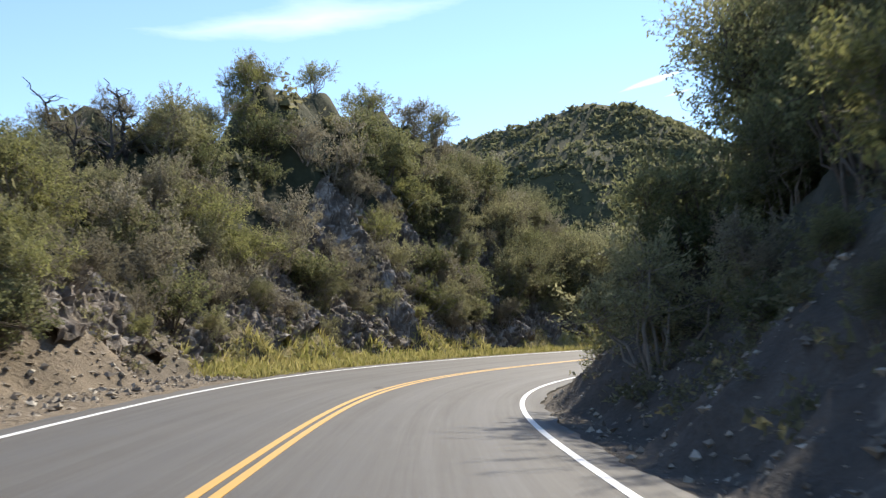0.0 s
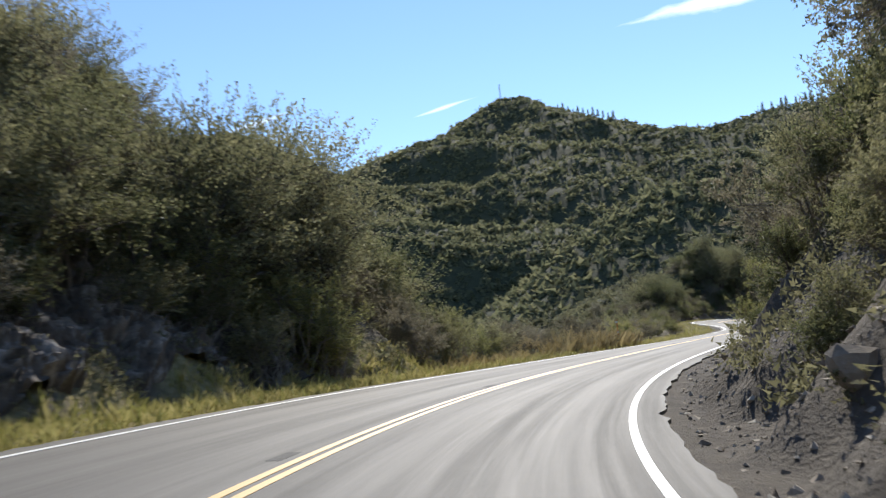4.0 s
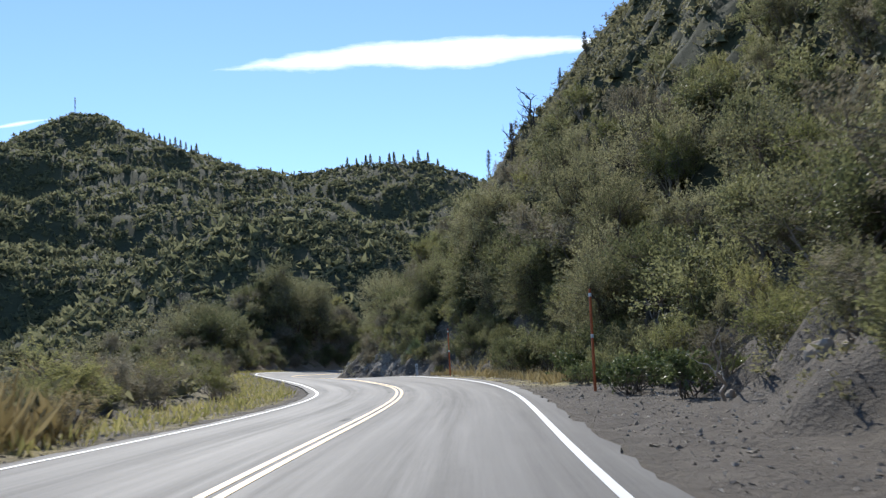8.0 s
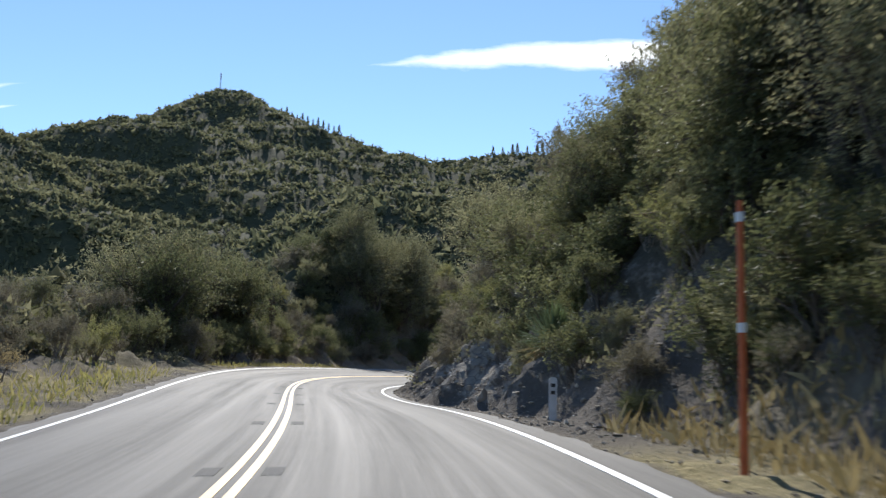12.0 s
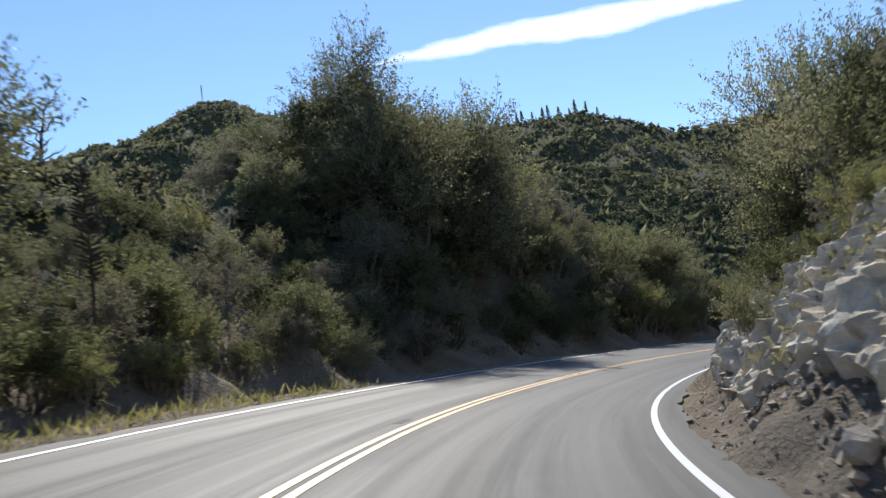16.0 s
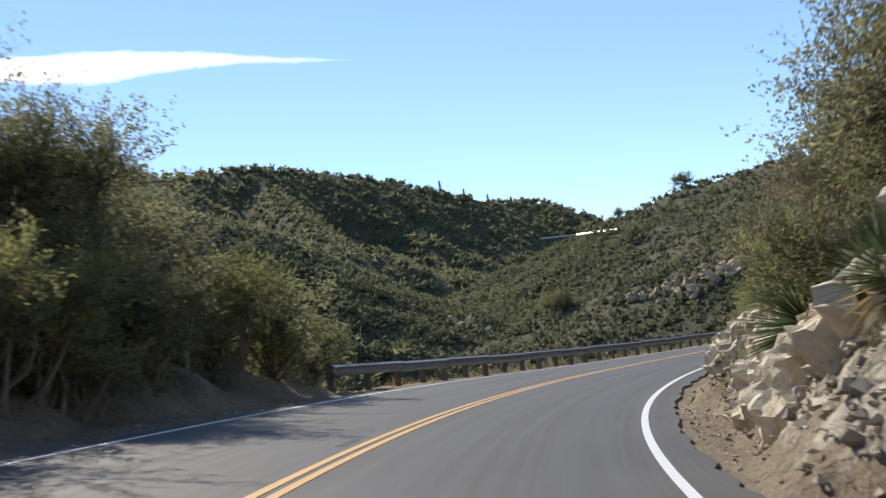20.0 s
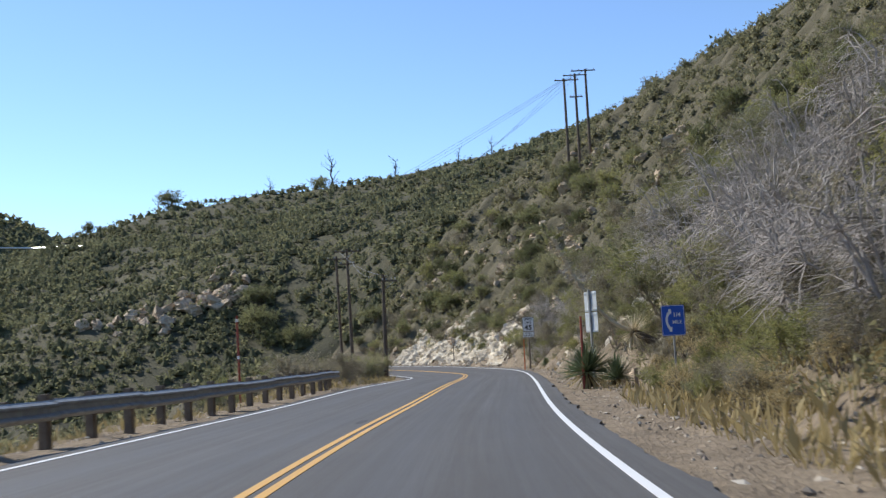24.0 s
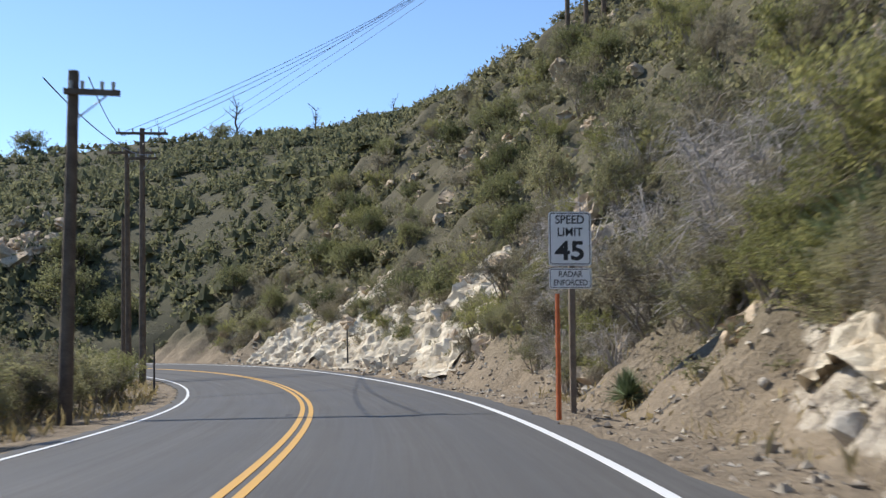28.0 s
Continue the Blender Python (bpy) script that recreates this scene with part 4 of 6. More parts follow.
# stations, offsets, how many, models, sizes, group
ZONES = [
    (-4, 32, -6.8, -14, 30, SHRUBS + OAKS[:1], 1.4, 2.6, "shrubs on the first bank"),
    (30, 86, -7.4, -17, 78, SHRUBS + OAKS[:2], 1.8, 3.4, "shrubs on the first bank"),
    (68, 92, -7.8, -11, 12, TREES, 3.8, 5.4, "trees over the first bank"),
    (72, 92, -5.8, -9, 12, SHRUBS, 1.6, 3.0, "shrubs on the first bank"),
    (62, 90, -9, -14, 11, TREES, 3.2, 4.6, "trees over the first bank"),
    (2, 90, -6.8, -9.4, 36, SHRUBS + SHRUBS + OAKS[:1], 1.0, 2.0, "shrubs on the first bank"),
    (72, 83, -7.2, -9.0, 6, TREES, 5.2, 6.4, "trees over the first bank"),
    (88, 108, -7.5, -12, 14, SHRUBS, 1.8, 3.0, "shrubs on the first bank"),
    (6, 28, 5.6, 13, 26, OAKS + SHRUBS[:2], 1.6, 3.2, "shrubs on the shaded bank"),
    (12, 36, 9.8, 13.5, 14, TREES, 4.4, 6.0, "trees over the shaded bank"),
    (28, 50, 5.6, 13, 20, OAKS + SHRUBS[:2], 1.4, 2.6, "shrubs on the shaded bank"),
    (40, 92, 7.2, 15, 40, OAKS + SHRUBS, 1.8, 3.4, "shrubs on the shaded bank"),
    (62, 92, 8.5, 13, 8, TREES, 4.0, 6.0, "trees over the shaded bank"),
    (0, 62, 5.9, 7.6, 26, OAKS + SHRUBS, 0.8, 1.5, "shrubs on the shaded bank"),
    (60, 92, 5.6, 8.0, 14, OAKS + SHRUBS, 0.8, 1.6, "shrubs on the shaded bank"),
    (128, 190, 8.0, 11, 34, OAKS + SHRUBS, 1.2, 2.4, "shrubs under the tall hillside"),
    (104, 130, 7.6, 10, 10, OAKS + SHRUBS, 1.0, 2.0, "shrubs under the tall hillside"),
    (186, 240, 5.6, 8.0, 22, SHRUBS + OAKS, 0.9, 1.8, "shrubs above the rock cut"),
    (203, 276, -5.9, -8.0, 62, SHRUBS + OAKS, 1.1, 2.3, "shrubs on the second bank"),
    (262, 290, 7.0, 10, 8, TREES, 3.0, 4.4, "trees above the rock cut"),
    (262, 276, -7.0, -9.5, 7, TREES, 3.8, 5.0, "trees on the second bank"),
    (300, 350, 7.0, 10, 14, SHRUBS, 0.9, 1.8, "shrubs on the last slope"),
    (380, 446, 6.6, 12, 44, SHRUBS, 0.9, 2.0, "shrubs on the last slope"),
    (96, 190, -6.8, -17, 90, SHRUBS + SHRUBS + SAGE, 0.9, 2.2, "low brush at the canyon edge"),
    (100, 118, -5.0, -7.0, 7, SAGE, 0.9, 1.5, "low brush at the canyon edge"),
    (94, 128, 8.4, 19, 30, OAKS + SHRUBS, 1.8, 3.4, "shrubs under the tall hillside"),
    (121, 140, 6.2, 8.8, 17, MANZ, 0.9, 1.4, "manzanitas on the shoulder"),
    (128, 186, 9.5, 20, 46, OAKS + SHRUBS, 2.2, 4.0, "shrubs under the tall hillside"),
    (130, 186, 9.0, 14, 10, TREES, 4.0, 6.5, "trees under the tall hillside"),
    (205, 209, -7.8, -9.5, 3, TREES, 5.6, 6.6, "trees on the second bank"),
    (216, 219, -7.2, -8.6, 3, TREES, 5.4, 6.2, "trees on the second bank"),
    (190, 222, -7.0, -16, 34, SHRUBS + OAKS, 1.0, 2.2, "shrubs on the second bank"),
    (256, 280, -5.9, -11, 34, SHRUBS + OAKS[:1], 1.8, 3.2, "shrubs on the second bank"),
    (220, 240, -6.8, -12, 26, SHRUBS + OAKS, 1.1, 2.0, "shrubs on the second bank"),
    (240, 268, -6.8, -17, 44, SHRUBS + OAKS, 1.7, 3.1, "shrubs on the second bank"),
    (240, 266, -10, -16, 6, TREES, 3.2, 4.6, "trees on the second bank"),
    (184, 238, 7.0, 17, 46, OAKS + SHRUBS, 1.7, 3.4, "shrubs above the rock cut"),
    (190, 240, 7.5, 10, 8, TREES, 3.8, 5.5, "trees above the rock cut"),
    (236, 264, 7.2, 13, 40, OAKS + SHRUBS, 1.5, 2.8, "shrubs above the rock cut"),
    (256, 300, 6.0, 14, 46, SHRUBS + OAKS, 1.3, 2.6, "shrubs above the rock cut"),
    (284, 302, 5.3, 7.5, 8, SAGE, 0.9, 1.5, "dry brush on the bank"),
    (300, 352, 8.2, 22, 56, SHRUBS, 1.4, 2.8, "shrubs on the last slope"),
    (312, 350, 9.0, 16, 34, TWIGS, 2.0, 3.6, "grey bushes on the last slope"),
    (306, 332, 5.8, 8.5, 14, SAGE, 0.7, 1.2, "dry brush on the bank"),
    (318, 345, 6.0, 8.0, 5, SHRUBS, 0.7, 1.1, "shrubs on the last slope"),
    (345, 372, 7.8, 18, 34, SHRUBS + OAKS[:1], 1.8, 3.2, "shrubs on the last slope"),
    (374, 392, 6.6, 11, 16, TWIGS, 1.4, 2.6, "grey bushes on the last slope"),
    (366, 450, 7.5, 26, 84, SHRUBS + OAKS, 1.6, 3.0, "shrubs on the last slope"),
    (160, 200, 6.0, 8.5, 30, SHRUBS + OAKS, 0.7, 1.6, "shrubs under the tall hillside"),
    (245, 255, -8.8, -12.0, 10, TREES, 6.0, 8.0, "trees on the second bank"),
    (56, 72, -11.5, -14, 7, OAKS[:2], 2.8, 3.8, "trees over the first bank"),
    (60, 78, -9, -14, 14, SHRUBS + OAKS[:1], 2.0, 3.2, "shrubs on the first bank"),
    (322, 336, 6.0, 8.5, 24, SAGE + SHRUBS, 0.5, 1.1, "dry brush on the bank"),
    (368, 378, 6.2, 8.0, 8, SHRUBS, 1.0, 1.8, "shrubs on the last slope"),
    (172, 192, 6.6, 9.0, 14, OAKS + SHRUBS, 0.8, 1.8, "shrubs under the tall hillside"),
    (376, 446, 6.0, 8.0, 40, SHRUBS, 0.5, 1.3, "shrubs on the last slope"),
    (372, 392, 7.0, 13, 20, SHRUBS + TWIGS, 1.2, 2.4, "shrubs on the last slope"),
    (366, 394, 6.0, 8.4, 26, SHRUBS, 0.7, 1.6, "shrubs on the last slope"),
    (374, 394, 6.0, 8.5, 14, TWIGS, 0.8, 1.5, "grey bushes on the last slope"),
    (318, 336, 7.6, 10.5, 18, SHRUBS, 0.7, 1.5, "shrubs on the last slope"),
    (318, 334, 6.4, 9.0, 22, SAGE, 0.5, 0.9, "dry brush on the bank"),
    (342, 352, 6.6, 9.0, 12, SHRUBS, 0.8, 1.7, "shrubs on the last slope"),
    (156, 188, 7.4, 12, 26, OAKS + SHRUBS, 1.4, 2.6, "shrubs under the tall hillside"),
    (158, 182, 8.0, 10, 5, TREES, 3.8, 5.2, "trees under the tall hillside"),
    (350, 367, 7.2, 9.6, 16, SHRUBS, 1.6, 2.8, "shrubs on the last slope"),
    (318, 350, 8.4, 13, 22, SHRUBS, 1.0, 2.2, "shrubs on the last slope"),
    (254, 270, -11.0, -14.0, 12, SHRUBS + OAKS[:1], 2.2, 3.4, "shrubs on the second bank"),
    (254, 259, -12.5, -13.5, 2, TREES, 3.8, 4.6, "trees on the second bank"),
    (345, 372, 7.6, 10, 16, SHRUBS, 2.0, 3.3, "shrubs on the last slope"),
    (328, 348, 8.6, 12, 16, TWIGS, 2.2, 3.4, "grey bushes on the last slope"),
    (374, 400, -5.6, -8.5, 30, SHRUBS, 1.1, 1.9, "brush between road and canyon"),
    (284, 305, 6.4, 8.6, 14, SHRUBS, 1.6, 2.7, "shrubs above the rock cut"),
    (282, 300, 5.3, 6.8, 22, SAGE, 0.7, 1.2, "dry brush on the bank"),
    (138, 168, 8.8, 11.0, 9, TREES, 3.8, 5.4, "trees under the tall hillside"),
    (130, 190, 7.0, 9.5, 30, OAKS, 1.2, 2.6, "shrubs under the tall hillside"),
    (236, 262, 6.2, 9.5, 14, SHRUBS + SAGE, 0.5, 0.95, "shrubs above the rock cut"),
    (344, 374, 6.8, 9.5, 16, SHRUBS + SAGE, 0.5, 1.0, "shrubs on the last slope"),
    (208, 234, 6.0, 8.5, 12, SHRUBS, 0.5, 0.9, "shrubs above the rock cut"),
    (346, 432, -5.8, -11, 70, SHRUBS, 0.9, 1.9, "brush between road and canyon"),
]
# places kept open: round the dead yucca, the rock spur, the far shoulder
OPEN = [(335.5, 341.5, 5.0, 7.6), (368, 374, 4.0, 6.4)]
rng = np.random.RandomState(7)
for s0, s1, l0, l1, n, models, z0, z1, grp in ZONES:
    n = int(n * 1.45) if models[0] in SHRUBS + OAKS else n
    for k in range(n):
        for _ in range(6):
            s = s0 + (s1 - s0) * (k + rng.uniform(0, 1)) / n
            lat = l0 + (l1 - l0) * rng.uniform(0, 1) ** 0.9
            if rock_share(s, lat) < rng.uniform(0.45, 1.0):
                break
        size = rng.uniform(z0, z1)
        if any(a < s < b and c < lat < d for a, b, c, d in OPEN):
            continue
        if abs(lat) - size * 0.42 < 4.4 and size < 3.8:
            lat = math.copysign(4.4 + size * 0.42, lat)
        plant(models[rng.randint(len(models))], s, lat, size, rng, grp, 0.24 if models is TREES else 0.06)


# low plants that nobody could count, up the slopes and on the far hills
def clump_field(name, centres, radii, shoots, per, leaf, mat, seed, label, core=0.0):
    """Many small plants, each of leafy shoots that rise from its foot; core: a dense inner mass for plants seen from afar."""
    rng = np.random.RandomState(seed)
    n = len(centres)
    o = unit(rng.normal(size=(n, shoots, 3)) * np.array([1, 1, 0.6]) + np.array([0, 0, 0.5]))
    reach = radii[:, None, None] * rng.uniform(0.65, 1.25, (n, shoots, 1)) * (0.8 + 0.4 * rng.uniform(size=(n, 1, 1)))
    w = rng.uniform(0.3, 1.0, (n, shoots, per, 1))
    p = centres[:, None, None] + (o * reach)[:, :, None] * w * np.array([1, 1, 0.85]) + rng.normal(size=(n, shoots, per, 3)) * radii[:, None, None, None] * 0.10
    along = np.repeat(o[:, :, None], per, 2).reshape(-1, 3)
    p = p.reshape(-1, 3)
    nq = len(p)
    ll = np.repeat(radii, shoots * per)[:, None] * leaf * rng.uniform(0.6, 1.4, (nq, 1))
    a = unit(along * 0.8 + rng.normal(size=(nq, 3)) * 0.55)
    b = unit(np.cross(a, rng.normal(size=(nq, 3))))
    v = np.stack([p - a * ll * 0.8 + b * ll * 0.55, p - a * ll * 0.8 - b * ll * 0.55, p + a * ll * 1.1], 1).reshape(-1, 3)
    f = np.arange(len(v)).reshape(-1, 3)
    if core:
        ang = np.arange(6) * 1.0472
        dome = np.concatenate([[[0, 0, 0.75]], np.stack([np.cos(ang) * 0.72, np.sin(ang) * 0.72, ang * 0 - 0.25], 1)]) * core
        cv = (centres[:, None] + dome[None] * rng.uniform(0.7, 1.25, (n, 7, 1)) * radii[:, None, None]).reshape(-1, 3)
        cf = np.array([(0, 1 + j, 1 + (j + 1) % 6) for j in range(6)])
        v, f = np.concatenate([v, cv]), np.concatenate([f, (cf[None] + (np.arange(n) * 7)[:, None, None]).reshape(-1, 3) + len(v)])
    return tagged(new(name, mesh_from(name, v, f, mat)), label, "brush", kind="stuff")


def slope_spots(rng, n, s0, s1, l0, l1, side, foot=1.2):
    s = rng.uniform(s0, s1, n)
    d = l0 + (l1 - l0) * rng.uniform(0, 1, n) ** 0.85
    p = road_xyz(s, side * d)
    z, rocky, e = near_height(s, side * d, p[:, 0], p[:, 1])
    keep = (e > foot) & (rocky < rng.uniform(0.1, 0.9, n))
    p[:, 2] = z
    return p[keep]


rng = np.random.RandomState(17)
spots = np.concatenate([
    slope_spots(rng, 1100, -30, 92, 9, 30, -1), slope_spots(rng, 700, 0, 94, 9, 26, 1), slope_spots(rng, 2800, 92, 190, 10, 46, 1),
    slope_spots(rng, 2600, 186, 280, 9, 46, -1), slope_spots(rng, 1500, 186, 262, 9, 44, 1), slope_spots(rng, 460, 258, 302, 9, 30, 1),
    slope_spots(rng, 900, 300, 372, 10, 44, 1), slope_spots(rng, 2300, 366, 454, 9, 45, 1), slope_spots(rng, 1800, 88, 200, 8, 46, -1),
    slope_spots(rng, 1500, 278, 454, 9, 46, -1)])
rad = rng.uniform(0.45, 1.25, len(spots))
spots[:, 2] += rad * 0.25
clump_field("slope_brush", spots, rad, 10, 6, 0.13, BRUSH, 18, "low olive brush and scrub covering the steep slopes", 0.6)


rng = np.random.RandomState(27)
low = np.concatenate([slope_spots(rng, n, s0, s1, l0, l1, sd, 0.35) for n, s0, s1, l0, l1, sd in (
    (900, 26, 94, 5.8, 9, -1), (900, 0, 94, 5.0, 8, 1), (1300, 92, 204, 6, 12, 1), (1000, 196, 278, 5.6, 9, -1), (900, 196, 304, 4.9, 9, 1), (1500, 300, 352, 6.4, 13, 1), (1900, 352, 446, 6, 13, 1))])
rad = rng.uniform(0.18, 0.55, len(low))
low[:, 2] += rad * 0.3
clump_field("bank_weeds", low, rad, 9, 5, 0.12, BRUSH, 28, "small weeds and seedling brush on the dirt banks")


def far_spots(rng, n, x0, x1, y0, y1, low):
    x, y = rng.uniform(x0, x1, n), rng.uniform(y0, y1, n)
    s, lat = nearest(x, y)
    z = ground_height(x, y)
    keep = ((np.abs(lat) > 44) | (s > ST[-1] - 4)) & (z > low)
    return np.stack([x, y, z], 1)[keep]


mid = np.concatenate([far_spots(rng, 19000, 300, 520, 20, 420, -40), far_spots(rng, 6000, 60, 420, 210, 440, -40), far_spots(rng, 9000, 270, 450, 300, 450, -40), far_spots(rng, 7000, -120, 160, 60, 360, -40)])
rad = rng.uniform(0.5, 1.9, len(mid))
fill = far_spots(rng, 13000, 300, 460, 150, 345, -40)
mid, rad = np.concatenate([mid, fill]), np.concatenate([rad, rng.uniform(0.4, 1.0, len(fill))])
mid[:, 2] += rad * 0.2
clump_field("hill_brush", mid, rad, 7, 4, 0.18, FARLEAF, 19, "dark green chaparral covering the hill across the canyon", 0.78)
far = np.concatenate([far_spots(rng, 36000, 150, 1000, 420, 1130, -40), far_spots(rng, 16000, -200, 330, 320, 940, -40), far_spots(rng, 1500, 520, 1000, 380, 640, -40)])
rad = rng.uniform(2.0, 4.6, len(far))
far[:, 2] -= rad * 0.25
clump_field("mountain_woods", far, rad, 4, 2, 0.5, FARLEAF, 20, "dark woods and chaparral on the far mountain flanks", 0.8)


# grass along the edges of the asphalt
def grass_field(name, spans, seed, mat, label):
    rng = np.random.RandomState(seed)
    out = []
    for s0, s1, d0, d1, n, h0, h1 in spans:
        s = rng.uniform(s0, s1, n)
        lat = rng.uniform(d0, d1, n)
        tuft = np.round(s * 1.6) / 1.6
        s = np.where(rng.uniform(size=n) < 0.6, tuft + rng.normal(size=n) * 0.12, s)
        p = road_xyz(s, lat)
        z, _, _ = near_height(s, lat, p[:, 0], p[:, 1])
        p[:, 2] = z - 0.03
        h = rng.uniform(h0, h1, (n, 1)) * (0.7 + 0.5 * np.sin(tuft * 3.1)[:, None] ** 2)
        lean = rng.normal(size=(n, 3)) * 0.35
        lean[:, 2] = 1
        lean = unit(lean)
        az = rng.uniform(0, 6.283, n)
        w = np.stack([np.cos(az), np.sin(az), 0 * az], 1) * rng.uniform(0.003, 0.009, (n, 1))
        mid = p + lean * h * 0.55
        tip = p + lean * h + rng.normal(size=(n, 3)) * h * 0.18
        out.append(np.stack([p - w, p + w, mid + w * 0.8, tip], 1).reshape(-1, 3))
    v = np.concatenate(out)
    return tagged(new(name, mesh_from(name, v, np.arange(len(v)).reshape(-1, 4), mat)), label, "grass", kind="stuff")


grass_field("verge_grass", [(31, 100, -4.05, -6.2, 30000, 0.10, 0.34), (32, 60, -5.4, -6.8, 5000, 0.2, 0.5), (96, 190, -4.4, -7.5, 5000, 0.12, 0.4),
                            (205, 232, -4.3, -5.6, 1800, 0.1, 0.3)], 61, GREENGRASS, "green and yellowing grass along the road edge")
grass_field("dry_grass", [(102, 116, -5.0, -6.8, 1300, 0.5, 1.1), (136, 166, 5.2, 7.6, 3600, 0.15, 0.45), (84, 100, -4.6, -7.5, 1500, 0.2, 0.6),
                          (282, 304, 5.2, 6.8, 2600, 0.2, 0.7), (304, 330, 5.3, 8.5, 3200, 0.15, 0.5), (282, 345, -4.9, -7.0, 3500, 0.1, 0.35),
                          (343, 430, -4.6, -7.0, 3000, 0.15, 0.45), (334, 384, 5.2, 6.5, 1200, 0.1, 0.3)], 62, STRAW, "dry straw-coloured grass at the roadside")


# ---- rocks ----
def make_rock(seed, mat, kind="rock", label="angular pale rock lying beside the road"):
    rng = np.random.RandomState(seed)
    bm = bmesh.new()
    bmesh.ops.create_icosphere(bm, subdivisions=2, radius=0.5)
    planes = [(unit(rng.normal(size=3)), rng.uniform(0.22, 0.42)) for _ in range(9)]
    sc = rng.uniform(0.7, 1.2, 3)
    for v in bm.verts:
        p = np.array(v.co)
        for nrm, dist in planes:
            over = p @ nrm - dist
            if over > 0:
                p = p - nrm * over
        v.co = p * sc * 1.15 + rng.normal(size=3) * 0.008
    me = bpy.data.meshes.new(kind)
    bm.to_mesh(me)
    bm.free()
    me.materials.append(mat)
    return tagged(new(kind, me), label, "rock")


ROCKS = [make_rock(300 + k, STONE if k < 4 else GREYSTONE) for k in range(7)]
# stations, offsets, how many, sizes, how deep they sit
ROCKFALLS = [(-2, 26, -5.0, -7.0, 14, 0.12, 0.5, 0.2), (94, 122, 6.6, 8.8, 12, 0.08, 0.3, 0.15), (112, 122, 6.8, 8.6, 6, 0.25, 0.6, 0.3), (176, 190, 5.0, 6.8, 12, 0.2, 0.6, 0.3),
             (206, 240, 4.4, 7.0, 60, 0.15, 0.6, 0.25), (240, 262, 4.5, 5.6, 30, 0.12, 0.4, 0.2), (240, 264, 5.0, 7.0, 50, 0.25, 0.8, 0.4), (262, 304, 4.8, 6.4, 48, 0.12, 0.5, 0.3),
             (30, 78, -6.4, -9.5, 26, 0.3, 0.9, 0.45), (55, 75, 5.0, 6.6, 12, 0.2, 0.6, 0.3), (346, 366, 6.6, 8.4, 12, 0.4, 1.0, 0.45), (362, 392, 5.4, 7.2, 14, 0.12, 0.5, 0.25),
             (376, 400, 6.0, 10, 16, 0.4, 1.1, 0.4)]
rng = np.random.RandomState(23)
for s0, s1, l0, l1, n, z0, z1, sink in ROCKFALLS:
    for _ in range(n):
        s, lat = rng.uniform(s0, s1), l0 + (l1 - l0) * rng.uniform()
        size = z0 + (z1 - z0) * rng.uniform() ** 2
        p = road_xyz(s, lat)
        pale = s > 200 or s < 30
        model = ROCKS[rng.randint(0, 5) if pale else rng.randint(3, 7)]
        m = Matrix.LocRotScale((p[0], p[1], surface(s, lat) + size * (0.3 - sink)), Euler(rng.uniform(0, 6.28, 3)), (size,) * 3)
        if model.name not in FIRST:
            FIRST[model.name] = model
            model.matrix_basis = m
            ob = model
        else:
            ob = copy_thing(model, m @ Matrix.Diagonal((1 / model.scale.x, 1 / model.scale.y, 1 / model.scale.z, 1)))
        ob["group"] = "fallen rocks along the road"


def rubble_field(name, spans, seed, mat, label):
    rng = np.random.RandomState(seed)
    base = np.array([(1, 0, 0), (-1, 0, 0), (0, 1, 0), (0, -1, 0), (0, 0, 1), (0, 0, -1)], float)
    tri = np.array([(0, 2, 4), (2, 1, 4), (1, 3, 4), (3, 0, 4), (2, 0, 5), (1, 2, 5), (3, 1, 5), (0, 3, 5)])
    vs = []
    for s0, s1, d0, d1, n, r0, r1 in spans:
        s, lat = rng.uniform(s0, s1, n), rng.uniform(d0, d1, n)
        p = road_xyz(s, lat)
        z, _, _ = near_height(s, lat, p[:, 0], p[:, 1])
        p[:, 2] = z
        r = r0 + (r1 - r0) * rng.uniform(size=(n, 1, 1)) ** 3
        v = base[None] * rng.uniform(0.5, 1.2, (n, 6, 1)) * np.array([1, 1, 0.7]) + rng.normal(size=(n, 6, 3)) * 0.2
        a = rng.uniform(0, 6.28, n)
        c, q = np.cos(a)[:, None], np.sin(a)[:, None]
        v = np.stack([v[..., 0] * c - v[..., 1] * q, v[..., 0] * q + v[..., 1] * c, v[..., 2]], -1)
        vs.append((p[:, None] + v * r).reshape(-1, 3))
    v = np.concatenate(vs)
    n = len(v) // 6
    f = (tri[None] + (np.arange(n) * 6)[:, None, None]).reshape(-1, 3)
    return tagged(new(name, mesh_from(name, v, f, mat)), label, "gravel", kind="stuff")


rubble_field("rubble", [(-4, 34, -4.4, -8, 5000, 0.015, 0.13), (-4, 90, 4.2, 6.8, 5200, 0.012, 0.1), (90, 130, 4.4, 9, 4200, 0.01, 0.06), (130, 175, 4.2, 7, 1800, 0.012, 0.06),
                        (164, 205, 4.4, 8, 5000, 0.012, 0.09), (202, 266, 4.7, 8.0, 17000, 0.02, 0.15), (202, 304, 4.1, 5.2, 4000, 0.012, 0.07), (262, 306, 4.8, 7.2, 8000, 0.02, 0.15), (304, 345, 4.3, 8, 1600, 0.012, 0.09),
                        (343, 396, 4.3, 7.0, 3500, 0.012, 0.10), (394, 440, 4.6, 6.8, 2600, 0.02, 0.2), (100, 280, -4.1, -5.6, 2200, 0.012, 0.06), (280, 440, -4.1, -6, 1800, 0.012, 0.07)],
             71, RUBBLE, "loose stones and gravel along the foot of the banks")

